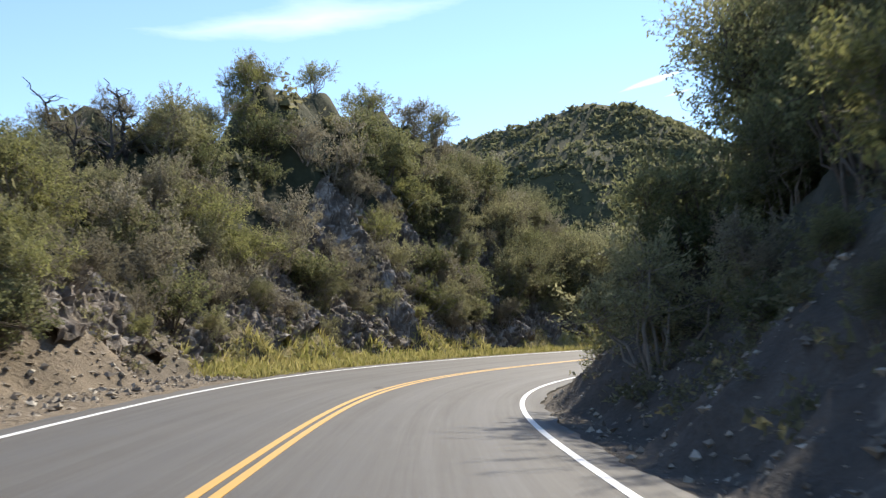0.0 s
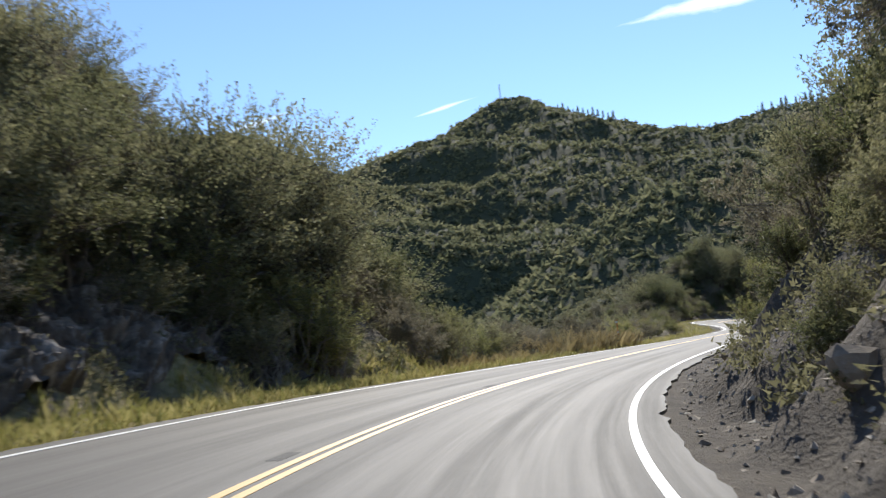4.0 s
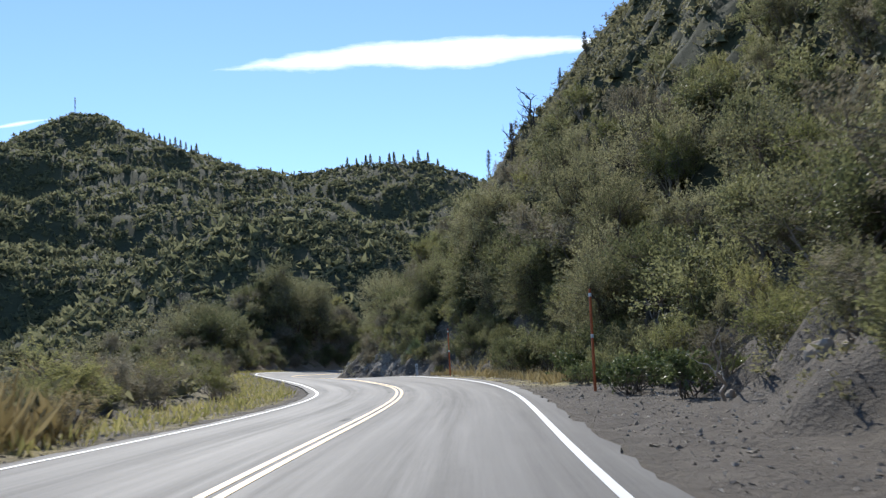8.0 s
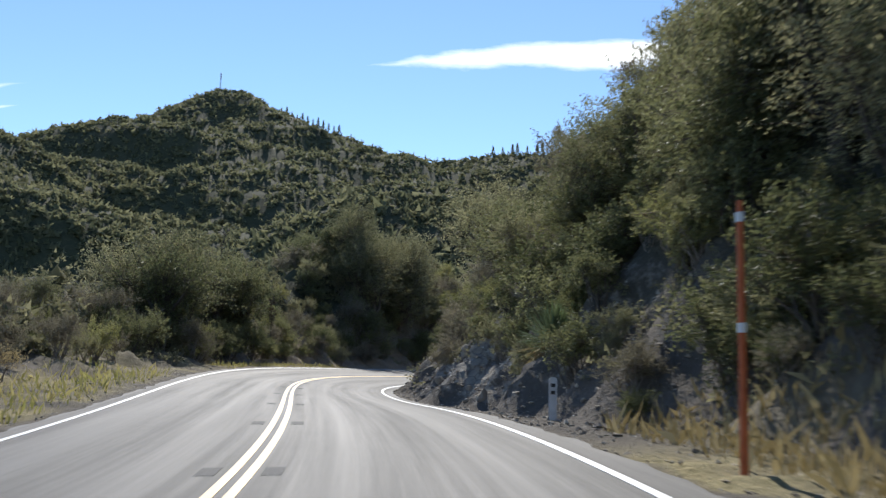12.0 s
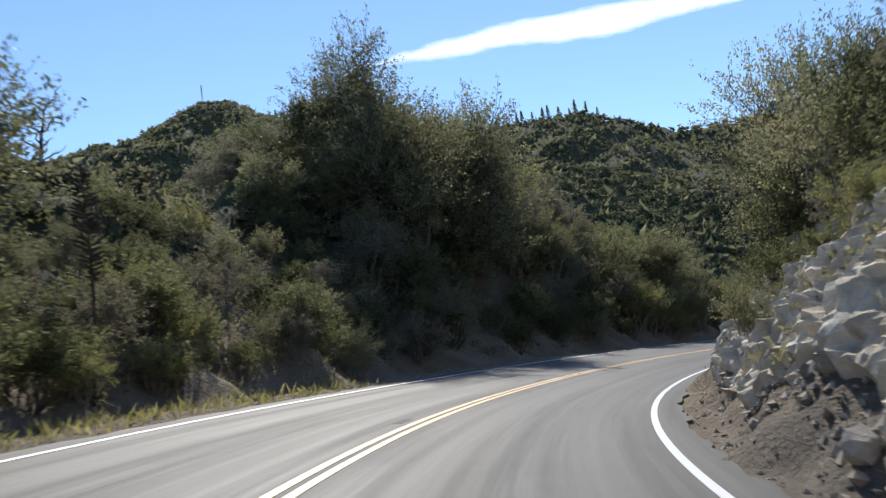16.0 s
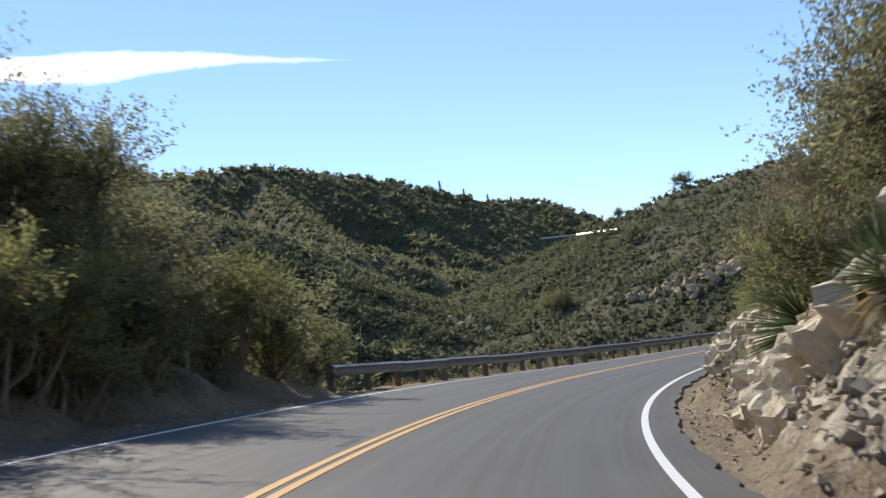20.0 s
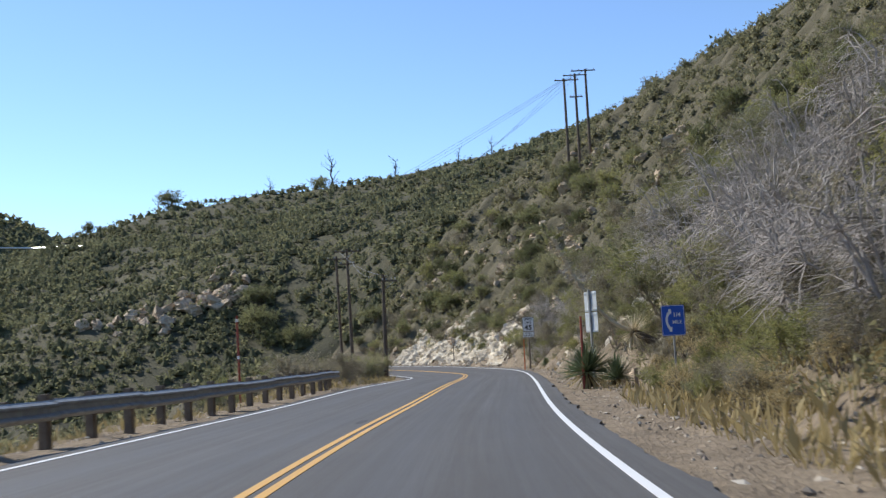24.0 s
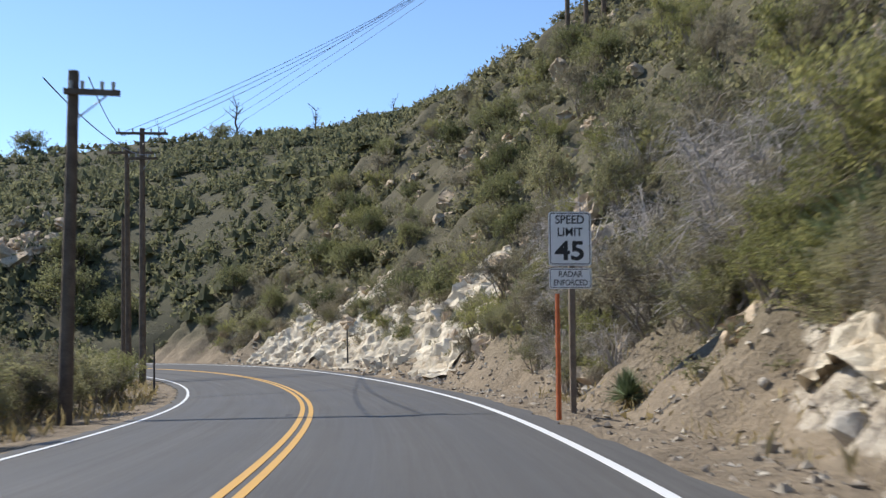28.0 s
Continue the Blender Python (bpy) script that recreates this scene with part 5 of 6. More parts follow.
# ---- road furniture and other single things ----
def plain(name, colour, rough=0.5, metal=0.0, dirt=0.25, scale=6.0):
    m, nt, b = material(name)
    n = noise_node(nt, scale, 6, 0.65)
    d = tuple(c * 0.55 for c in colour)
    nt.links.new(blend(nt, ramp(nt, n, [(0.42, 0.0), (0.75, dirt * 2)]), colour, d), b.inputs["Base Color"])
    nt.links.new(ramp(nt, n, [(0.3, rough * 0.85), (0.7, min(1.0, rough * 1.2))]), b.inputs["Roughness"])
    b.inputs["Metallic"].default_value = metal
    return m


STEEL = plain("galvanised_steel", (0.33, 0.335, 0.33), 0.6, 0.5, 0.35)
POSTWOOD = rough_stuff("weathered_wood", (0.10, 0.075, 0.055), (0.25, 0.20, 0.15), 4, 0.85)
POLEWOOD = rough_stuff("pole_wood", (0.07, 0.05, 0.035), (0.19, 0.145, 0.105), 3, 0.85)
SIGNWHITE = plain("sign_white", (0.74, 0.75, 0.74), 0.4, 0.0, 0.12)
SIGNBLACK = plain("sign_black", (0.015, 0.015, 0.016), 0.5)
SIGNBLUE = plain("sign_blue", (0.02, 0.10, 0.48), 0.35, 0.0, 0.1)
SIGNBACK = plain("bare_aluminium", (0.80, 0.83, 0.84), 0.4, 0.6, 0.12)
ORANGE = plain("orange_paint", (0.50, 0.115, 0.03), 0.55, 0.0, 0.3)
REDPAINT = plain("red_brown_paint", (0.30, 0.06, 0.035), 0.6, 0.0, 0.3)
CERAMIC = plain("insulator_glaze", (0.42, 0.42, 0.40), 0.25)
WIRE = plain("wire", (0.10, 0.10, 0.11), 0.5, 0.5)
TAR = plain("tar", (0.018, 0.018, 0.018), 0.4)
CONCRETE = plain("pale_plastic", (0.62, 0.62, 0.60), 0.6)


def box(sx, sy, sz, at=(0, 0, 0), bevel=0.0):
    bm = bmesh.new()
    bmesh.ops.create_cube(bm, size=1.0)
    bmesh.ops.scale(bm, vec=(sx, sy, sz), verts=bm.verts)
    bmesh.ops.translate(bm, vec=at, verts=bm.verts)
    if bevel:
        bmesh.ops.bevel(bm, geom=list(bm.edges), offset=bevel, segments=2, affect='EDGES')
    return bm


def rod(r0, r1, z0, z1, at=(0, 0), sides=12):
    bm = bmesh.new()
    bmesh.ops.create_cone(bm, cap_ends=True, segments=sides, radius1=r0, radius2=r1, depth=z1 - z0)
    bmesh.ops.translate(bm, vec=(at[0], at[1], (z0 + z1) / 2), verts=bm.verts)
    return bm


def mesh_of(name, bm, mat):
    me = bpy.data.meshes.new(name)
    bm.to_mesh(me)
    bm.free()
    me.materials.append(mat)
    return me


def piece(name, bm, mat, parent, label=""):
    return part(name, mesh_of(name, bm, mat), parent, label)


def rounded(w, h, r, thick, mat, name, parent, at=(0, 0, 0), label=""):
    """A sheet with rounded corners in the xz plane, its face towards -y."""
    pts = []
    for cx, cz, a0 in ((w / 2 - r, h / 2 - r, 0), (-w / 2 + r, h / 2 - r, 90), (-w / 2 + r, -h / 2 + r, 180), (w / 2 - r, -h / 2 + r, 270)):
        for k in range(6):
            a = radians(a0 + k * 18)
            pts.append((cx + r * math.cos(a), cz + r * math.sin(a)))
    bm = bmesh.new()
    front = [bm.verts.new((at[0] + x, at[1] - thick / 2, at[2] + z)) for x, z in pts]
    back = [bm.verts.new((at[0] + x, at[1] + thick / 2, at[2] + z)) for x, z in pts]
    bm.faces.new(front)
    bm.faces.new(back[::-1])
    for k in range(len(pts)):
        j = (k + 1) % len(pts)
        bm.faces.new((front[j], front[k], back[k], back[j]))
    bmesh.ops.recalc_face_normals(bm, faces=bm.faces)
    return piece(name, bm, mat, parent, label)


def ring(w, h, r, wide, y, mat, name, parent, at):
    """A thin rounded border line raised on a sign's face."""
    def outline(w, h, r):
        pts = []
        for cx, cz, a0 in ((w / 2 - r, h / 2 - r, 0), (-w / 2 + r, h / 2 - r, 90), (-w / 2 + r, -h / 2 + r, 180), (w / 2 - r, -h / 2 + r, 270)):
            for k in range(6):
                a = radians(a0 + k * 18)
                pts.append((cx + r * math.cos(a), cz + r * math.sin(a)))
        return pts
    o, i = outline(w, h, r), outline(w - 2 * wide, h - 2 * wide, max(r - wide, 0.005))
    bm = bmesh.new()
    vo = [bm.verts.new((at[0] + x, y, at[2] + z)) for x, z in o]
    vi = [bm.verts.new((at[0] + x, y, at[2] + z)) for x, z in i]
    for k in range(len(o)):
        j = (k + 1) % len(o)
        bm.faces.new((vo[k], vo[j], vi[j], vi[k]))
    return piece(name, bm, mat, parent)


def lettering(text, size, mat, parent, at, name, squeeze=1.0, bold=0.0):
    cu = bpy.data.curves.new(name, 'FONT')
    cu.body, cu.size, cu.align_x, cu.align_y = text, size, 'CENTER', 'CENTER'
    cu.extrude, cu.offset = 0.0008, bold
    tmp = bpy.data.objects.new(name, cu)
    scene.collection.objects.link(tmp)
    me = bpy.data.meshes.new_from_object(tmp)
    bpy.data.objects.remove(tmp)
    me.materials.clear()
    me.materials.append(mat)
    me.transform(Matrix.Translation(at) @ Matrix.Rotation(radians(90), 4, 'X') @ Matrix.Diagonal((squeeze, 1, 1, 1)))
    return part(name, me, parent)


def stand(root, s, lat, turn=0.0, lean=0.0, sink=0.0):
    """Puts a thing on the ground beside the road with its face (-y) towards oncoming traffic."""
    p = road_xyz(s, lat)
    root.matrix_basis = Matrix.Translation((p[0], p[1], surface(s, lat) - sink)) @ Matrix.Rotation(heading(s) + radians(turn), 4, 'Z') @ Matrix.Rotation(radians(lean), 4, 'Y')
    return root


def speed_sign():
    root = tagged(new("speed_limit_sign"), "white speed limit sign with a radar plaque on a wooden post", "road sign")
    piece("post", box(0.1, 0.1, 3.6, (0.03, 0.06, 1.2), 0.008), POSTWOOD, root, "dark weathered wooden post")
    top = rounded(0.76, 0.95, 0.05, 0.006, SIGNWHITE, "speed_panel", root, (0, 0, 2.75))
    ring(0.72, 0.91, 0.045, 0.016, -0.0045, SIGNBLACK, "border", top, (0, 0, 2.75))
    lettering("SPEED", 0.21, SIGNBLACK, top, (0, -0.0045, 3.08), "speed_text", 0.92, 0.004)
    lettering("LIMIT", 0.21, SIGNBLACK, top, (0, -0.0045, 2.86), "limit_text", 0.92, 0.004)
    lettering("45", 0.46, SIGNBLACK, top, (0, -0.0045, 2.52), "number_text", 1.15, 0.012)
    low = rounded(0.76, 0.36, 0.04, 0.006, SIGNWHITE, "radar_plaque", root, (0, 0, 2.05))
    ring(0.73, 0.33, 0.035, 0.012, -0.0045, SIGNBLACK, "border", low, (0, 0, 2.05))
    lettering("RADAR", 0.145, SIGNBLACK, low, (0, -0.0045, 2.12), "radar_text", 0.9, 0.002)
    lettering("ENFORCED", 0.145, SIGNBLACK, low, (0, -0.0045, 1.97), "enforced_text", 0.82, 0.002)
    for z in (2.45, 3.05, 2.05):
        piece("bolt", box(0.02, 0.012, 0.02, (0.03, -0.006, z), 0.003), STEEL, root)
    return root


def phone_sign():
    root = tagged(new("phone_sign"), "blue call-box sign with white handset on a thin post", "road sign")
    piece("post", box(0.05, 0.05, 2.5, (0.0, 0.032, 1.15), 0.004), STEEL, root, "thin galvanised steel post")
    p = rounded(0.62, 0.80, 0.04, 0.006, SIGNBLUE, "sign_panel", root, (0, 0, 2.0))
    ring(0.6, 0.78, 0.035, 0.010, -0.0045, SIGNWHITE, "border", p, (0, 0, 2.0))
    lettering("1/4", 0.17, SIGNWHITE, p, (0.1, -0.0045, 2.14), "fraction_text", 1.0, 0.002)
    lettering("MILE", 0.13, SIGNWHITE, p, (0.1, -0.0045, 1.95), "mile_text", 0.95, 0.002)
    bm = bmesh.new()
    n = 14
    for k in range(n):
        a0, a1 = radians(118 + 124 * k / n), radians(118 + 124 * (k + 1) / n)
        vs = []
        for a, rr in ((a0, 0.30), (a1, 0.30), (a1, 0.225), (a0, 0.225)):
            vs.append(bm.verts.new((0.05 + rr * math.cos(a) * 0.85, -0.0045, 2.0 + rr * math.sin(a) * 1.05)))
        bm.faces.new(vs)
    for sg in (1, -1):
        vs = [bm.verts.new((x, -0.0048, 2.0 + sg * z)) for x, z in ((-0.115, 0.29), (-0.045, 0.30), (-0.035, 0.175), (-0.10, 0.17))]
        bm.faces.new(vs if sg > 0 else vs[::-1])
    bmesh.ops.remove_doubles(bm, verts=bm.verts, dist=0.001)
    piece("handset_symbol", bm, SIGNWHITE, p)
    return root


def back_sign():
    root = tagged(new("road_sign_back"), "bare metal back of a double road sign on a steel post", "road sign")
    piece("post", box(0.07, 0.07, 3.5, (0, 0, 1.4), 0.006), STEEL, root)
    for z in (2.75, 2.05):
        pan = rounded(0.76, 0.66, 0.04, 0.008, SIGNBACK, "sign_panel", root, (0, 0.045, z))
        piece("stiffener", box(0.70, 0.03, 0.04, (0, 0.03, z + 0.27), 0.004), SIGNBACK, pan)
        piece("stiffener", box(0.70, 0.03, 0.04, (0, 0.03, z - 0.27), 0.004), SIGNBACK, pan)
    return root


def snow_pole(h, mat, label, bands=True):
    root = tagged(new("snow_pole"), label, "marker post")
    pole = piece("pole", rod(0.045, 0.036, -0.2, h, sides=12), mat, root)
    if bands:
        for z in (h - 0.22, h * 0.52):
            piece("reflective_band", rod(0.0475, 0.0465, z, z + 0.1, sides=12), SIGNWHITE, pole, "white reflective band")
    return root


def paddle_marker():
    root = tagged(new("delineator"), "white paddle-shaped roadside delineator with dark reflectors", "marker post")
    body = rounded(0.16, 0.95, 0.05, 0.02, CONCRETE, "paddle", root, (0, 0, 0.42))
    for z in (0.74, 0.60):
        piece("reflector", box(0.09, 0.006, 0.07, (0, -0.0135, z), 0.002), SIGNBLACK, body)
    return root


def stub_post(h=0.6):
    root = tagged(new("wooden_post"), "short weathered wooden post standing in dry brush", "post")
    piece("shaft", box(0.11, 0.11, h + 0.2, (0, 0, h / 2 - 0.1), 0.01), POSTWOOD, root)
    piece("cap", box(0.115, 0.115, 0.03, (0, 0, h + 0.002), 0.008), POSTWOOD, root)
    return root


stand(speed_sign(), 376.8, 4.68, 0, 1.0, -0.28)
stand(snow_pole(2.05, ORANGE, "orange-painted snow pole in front of the speed sign", False), 375.6, 4.2, 0, 1.0)
stand(phone_sign(), 330.2, 6.9, 6, 0.5, 0.02)
stand(back_sign(), 338.0, 5.3, -62, 0, -0.15)
stand(snow_pole(2.35, REDPAINT, "dark red snow pole beside a yucca", False), 336.6, 4.85, 0, 1.0)
stand(snow_pole(2.8, ORANGE, "tall orange snow pole with white bands at the shoulder"), 159.0, 4.95, 0, -0.8)
stand(snow_pole(2.9, ORANGE, "tall orange snow pole with white bands among manzanitas"), 127.0, 5.75)
stand(snow_pole(1.7, ORANGE, "orange snow pole in the grass at the canyon edge"), 113.5, -5.6)
stand(snow_pole(3.0, REDPAINT, "dark red snow pole behind the guard rail"), 337.0, -6.4)
stand(snow_pole(1.9, BURNT, "dark snow pole at the outside of the bend", False), 414.0, 5.2)
stand(snow_pole(2.0, BURNT, "dark snow pole at the inside of the bend", False), 404.0, -4.7)
stand(paddle_marker(), 169.5, 5.2)
stand(stub_post(0.6), 334.5, 6.3)
for s, h in ((300.5, 0.75), (308, 0.7), (318, 0.8), (326, 0.7)):
    ob = stand(stub_post(h), s, -6.3)
    tagged(ob, "pale weathered wooden post behind the guard rail", group="posts behind the guard rail")


# guard rail: one run of folded beam on posts
def guard_rail(s0, s1, lat):
    root = tagged(new("guard_rail"), "galvanised steel guard rail on wooden posts along the canyon edge", "guard rail")
    prof = [(0.0, -0.155), (0.02, -0.135), (0.085, -0.1), (0.085, -0.075), (0.012, -0.035), (0.012, 0.035), (0.085, 0.075), (0.085, 0.1), (0.02, 0.135), (0.0, 0.155)]
    step, k = 4.0, 0
    s = s0
    while s < s1 - 0.1:
        e = min(s + step, s1)
        ss = np.linspace(s, e + (0.12 if e < s1 else 0), 7)
        v = []
        for q in ss:
            lt = lat + (0.55 * max(0, (q - s1 + 9) / 9) ** 2) * -1 - 0.5 * max(0, (s0 + 6 - q) / 6) ** 2
            hgt = 0.56 - 0.02 * (k % 2)
            for off, z in prof:
                v.append(road_xyz(q, lt + off + 0.002 * (k % 2)) + np.array([0, 0, hgt + z]))
            for off, z in prof[::-1]:
                v.append(road_xyz(q, lt + off - 0.006 + 0.002 * (k % 2)) + np.array([0, 0, hgt + z]))
        n = 2 * len(prof)
        f = [(i * n + j, i * n + (j + 1) % n, (i + 1) * n + (j + 1) % n, (i + 1) * n + j) for i in range(len(ss) - 1) for j in range(n)]
        part("rail_beam", mesh_from("rail_beam", np.array(v), np.array(f), STEEL), root)
        s, k = e, k + 1
    post = mesh_of("post", box(0.15, 0.2, 1.1, (0, 0, 0.18), 0.01), POSTWOOD)
    block = mesh_of("block", box(0.2, 0.15, 0.34, (0, 0, 0), 0.01), POSTWOOD)
    for q in np.arange(s0 + 0.4, s1, 2.0):
        lt = lat - (0.55 * max(0, (q - s1 + 9) / 9) ** 2) - 0.5 * max(0, (s0 + 6 - q) / 6) ** 2
        p = road_xyz(q, lt - 0.31)
        a = part("post", post, root)
        a.matrix_basis = Matrix.Translation((p[0], p[1], p[2] + 0.05)) @ Matrix.Rotation(heading(q), 4, 'Z')
        p = road_xyz(q, lt - 0.11)
        b = part("spacer_block", block, root)
        b.matrix_basis = Matrix.Translation((p[0], p[1], p[2] + 0.55)) @ Matrix.Rotation(heading(q), 4, 'Z')
    return root


guard_rail(277.5, 349.5, -4.55)


# ---- power poles and wires ----
def power_pole(h, arms, label, r=0.16, brace=True):
    """arms: (height, half length, shift) of each cross arm, which lies along x."""
    root = tagged(new("utility_pole"), label, "utility pole")
    piece("shaft", rod(r, r * 0.68, -0.8, h, sides=14), POLEWOOD, root)
    for z, half, shift in arms:
        arm = piece("crossarm", box(2 * half, 0.11, 0.13, (shift, -r * 0.85 - 0.03, z), 0.008), POLEWOOD, root)
        for x in (-half + 0.15, -half * 0.35, half * 0.35, half - 0.15):
            ins = rod(0.035, 0.05, z + 0.065, z + 0.24, (x + shift, -r * 0.85 - 0.03), 10)
            piece("insulator", ins, CERAMIC, arm)
        if brace:
            v, f = tube([(shift * 0.2 + 0.05, -r - 0.06, z - 0.6), (shift + half * 0.55, -r - 0.06, z - 0.07)], (0.018, 0.018), 6)
            part("brace", mesh_from("brace", v, f, STEEL), root)
    return root


def at_world(root, x, y, z, turn, lean=0.0):
    root.matrix_basis = Matrix.Translation((x, y, z)) @ Matrix.Rotation(radians(turn), 4, 'Z') @ Matrix.Rotation(radians(lean), 4, 'Y')
    return root


gz = lambda x, y: float(ground_height(x, y)[0])
POLE_B = (257.5, 223.1)
zb = gz(*POLE_B)
at_world(power_pole(6.75 - zb, [(6.25 - zb, 0.6, 0.42)], "tall dark wooden utility pole with one crossarm and transformer bracket", 0.17), *POLE_B, zb, -80, 1.2)
POLE_A = (290.0, 229.65)
za = gz(*POLE_A)
at_world(power_pole(11.8 - za, [(11.5 - za, 1.3, 0.0), (10.2 - za, 0.8, 0.0)], "tall wooden utility pole with two crossarms beside the bend", 0.19), *POLE_A, za, -80, 0.0)
at_world(power_pole(11.3 - gz(292.8, 231.1), [(11.0 - gz(292.8, 231.1), 1.2, 0.2)], "wooden utility pole standing beside its twin", 0.18), 292.8, 231.1, gz(292.8, 231.1), -80, -0.4)
at_world(power_pole(7.3 - gz(291, 230.9), [], "short grey wooden pole without crossarm", 0.12), 291.0, 230.9, gz(291, 230.9), -80)
TRI = [(313.0, 204.4), (313.2, 203.0), (313.6, 201.6)]
tops = []
for k, (x, y) in enumerate(TRI):
    z = gz(x, y)
    h = 33.4 + 0.6 * k - z
    at_world(power_pole(h, [(h - 0.25, 1.5, 0.3 - 0.3 * k)] + ([(h - 3.0, 0.8, 0)] if k == 1 else []), "dark wooden power pole of a three-pole group on the hillside", 0.2, False), x, y, z, -88, 0.6)
    tops.append((x, y, z + h))
    bpy.context.view_layer.update()


def wire(a, b, sag, label="thin overhead power wire"):
    t = np.linspace(0, 1, 25)
    a, b = np.array(a), np.array(b)
    p = a + (b - a) * t[:, None]
    p[:, 2] -= sag * 4 * t * (1 - t)
    v, f = tube(p, np.full(25, 0.018), 4)
    return tagged(new("power_wire", mesh_from("power_wire", v, f, WIRE)), label, "wire", group="overhead power wires")


for k in range(3):
    x, y, z = tops[k]
    wire((290.0 + 0.1 * k, 229.65 + (k - 1) * 0.9, 11.7), (x, y, z - 0.1), 1.2)
    wire((x, y, z - 0.1), (560 + 8 * k, 430, 16 - 2 * k), 14.0)
wire((257.5, 223.6, 6.6), (289.9, 229.2, 10.4), 0.5)
wire((257.5, 222.6, 6.6), (289.9, 230.4, 11.5), 0.5)


# ---- patches in the asphalt ----
def patch(s, lat, ln, wd, name="road_patch", label="dark worn patch beside the centre line"):
    o, _, _ = strip(name, s - ln / 2, s + ln / 2, lat - wd / 2, lat + wd / 2, 0.003, TAR2, ln / 2)
    return tagged(o, label, "road marking", group="patches along the centre line")


TAR2 = plain("worn_patch", (0.045, 0.045, 0.045), 0.8, 0, 0.5, 40)
for s in np.arange(137.4, 200, 7.25):
    patch(s, -0.33, 0.75, 0.2)
    patch(s, 0.3, 0.75, 0.2)
for s in np.arange(205, 400, 14.6):
    patch(s, -0.34, 1.0, 0.14)
for s in (29.5, 44, 59, 74, 90, 104, 118):
    patch(s, -0.34, 0.9, 0.16)


def tar_seam(s0, l0, s1, l1):
    t = np.linspace(0, 1, 30)
    s, l = s0 + (s1 - s0) * t + 0.08 * np.sin(t * 17), l0 + (l1 - l0) * t
    a, b = road_xyz(s - 0.05, l, 0.004), road_xyz(s + 0.05, l, 0.004)
    v = np.stack([a, b], 1).reshape(-1, 3)
    f = [(2 * i, 2 * i + 1, 2 * i + 3, 2 * i + 2) for i in range(29)]
    me = mesh_from("tar_seam", v, np.array(f)[:, ::-1], TAR)
    return tagged(new("tar_seam", me), "black tar seam across the asphalt", "road marking")


tar_seam(377.0, 3.4, 380.9, -3.4)
tar_seam(393, 3.2, 396, -3.4)


# ---- yuccas, dead plants and landmarks ----
rng = np.random.RandomState(91)
for s, lat, size, k in ((338.3, 6.0, 1.1, 0), (352, 6.6, 0.9, 0), (371.6, 8.0, 1.7, 1), (377.6, 5.9, 0.7, 0), (262, 6.2, 1.2, 1), (259.5, 5.6, 0.9, 0),
                        (266, 6.0, 1.2, 0), (270.5, 6.2, 1.3, 1), (276, 5.9, 0.9, 0), (174.5, 6.3, 1.4, 0), (333, 14, 1.3, 1), (341, 13, 1.0, 0), (325.5, 10.5, 1.0, 1), (344, 18, 1.0, 0), (250, 7.6, 1.0, 0)):
    plant(YUCCAS[k], s, lat, size, rng, "yuccas on the bank", 0.05)
plant(YUCCAS[0], 291.0, 6.6, 1.2, rng, "yuccas on the bank", -0.3)
plant(YUCCAS[1], 336.9, 5.0, 1.3, rng, "yuccas on the bank", -0.16)


def flowered_yucca():
    root = tagged(new("dead_yucca"), "dead straw-coloured yucca with a long leaning flower stalk", "yucca")
    r = np.random.RandomState(5)
    n = 240
    az, el = r.uniform(0, 6.283, n), np.radians(r.uniform(-70, 60, n))
    d = np.stack([np.cos(az) * np.cos(el), np.sin(az) * np.cos(el), np.sin(el)], 1)
    side = unit(np.cross(d, np.array([0, 0, 1.0])))
    b = d * 0.08 + np.array([0, 0, 0.25])
    L = r.uniform(0.45, 0.8, (n, 1))
    v = np.stack([b - side * 0.015, b + d * L * 0.6 - side * 0.012, b + d * L, b + side * 0.015], 1).reshape(-1, 3)
    tagged(part("dry_rosette", mesh_from("dry_rosette", v, np.arange(len(v)).reshape(-1, 4), BLEACHED), root), kind="stuff")
    part("dead_trunk", mesh_from("dead_trunk", *tube([(1.3, 0.3, -0.5), (0.45, 0.1, 0.0), (0, 0, 0.25)], (0.16, 0.15, 0.12), 8), BARK, True), root)
    t = np.linspace(0, 1, 14)
    path = np.stack([-2.5 * t ** 0.9, 0.3 * t, 0.3 + 0.35 * t + 3.0 * t ** 1.7], 1)
    part("flower_stalk", mesh_from("flower_stalk", *tube(path, np.linspace(0.085, 0.02, 14), 7), BLEACHED, True), root)
    stubs = []
    for k in range(420):
        q = r.uniform(0.42, 1.0)
        c = np.array([np.interp(q, t, path[:, j]) for j in range(3)])
        stubs.append(tube([c, c + unit(r.normal(size=3)) * r.uniform(0.1, 0.28)], (0.012, 0.006), 3))
    vv, ff = join(stubs)
    tagged(part("dry_flower_mass", mesh_from("dry_flower_mass", vv, ff, BLEACHED), root), kind="stuff")
    return root


at_world(flowered_yucca(), 213.8, 210.4, 1.1, -90.9)

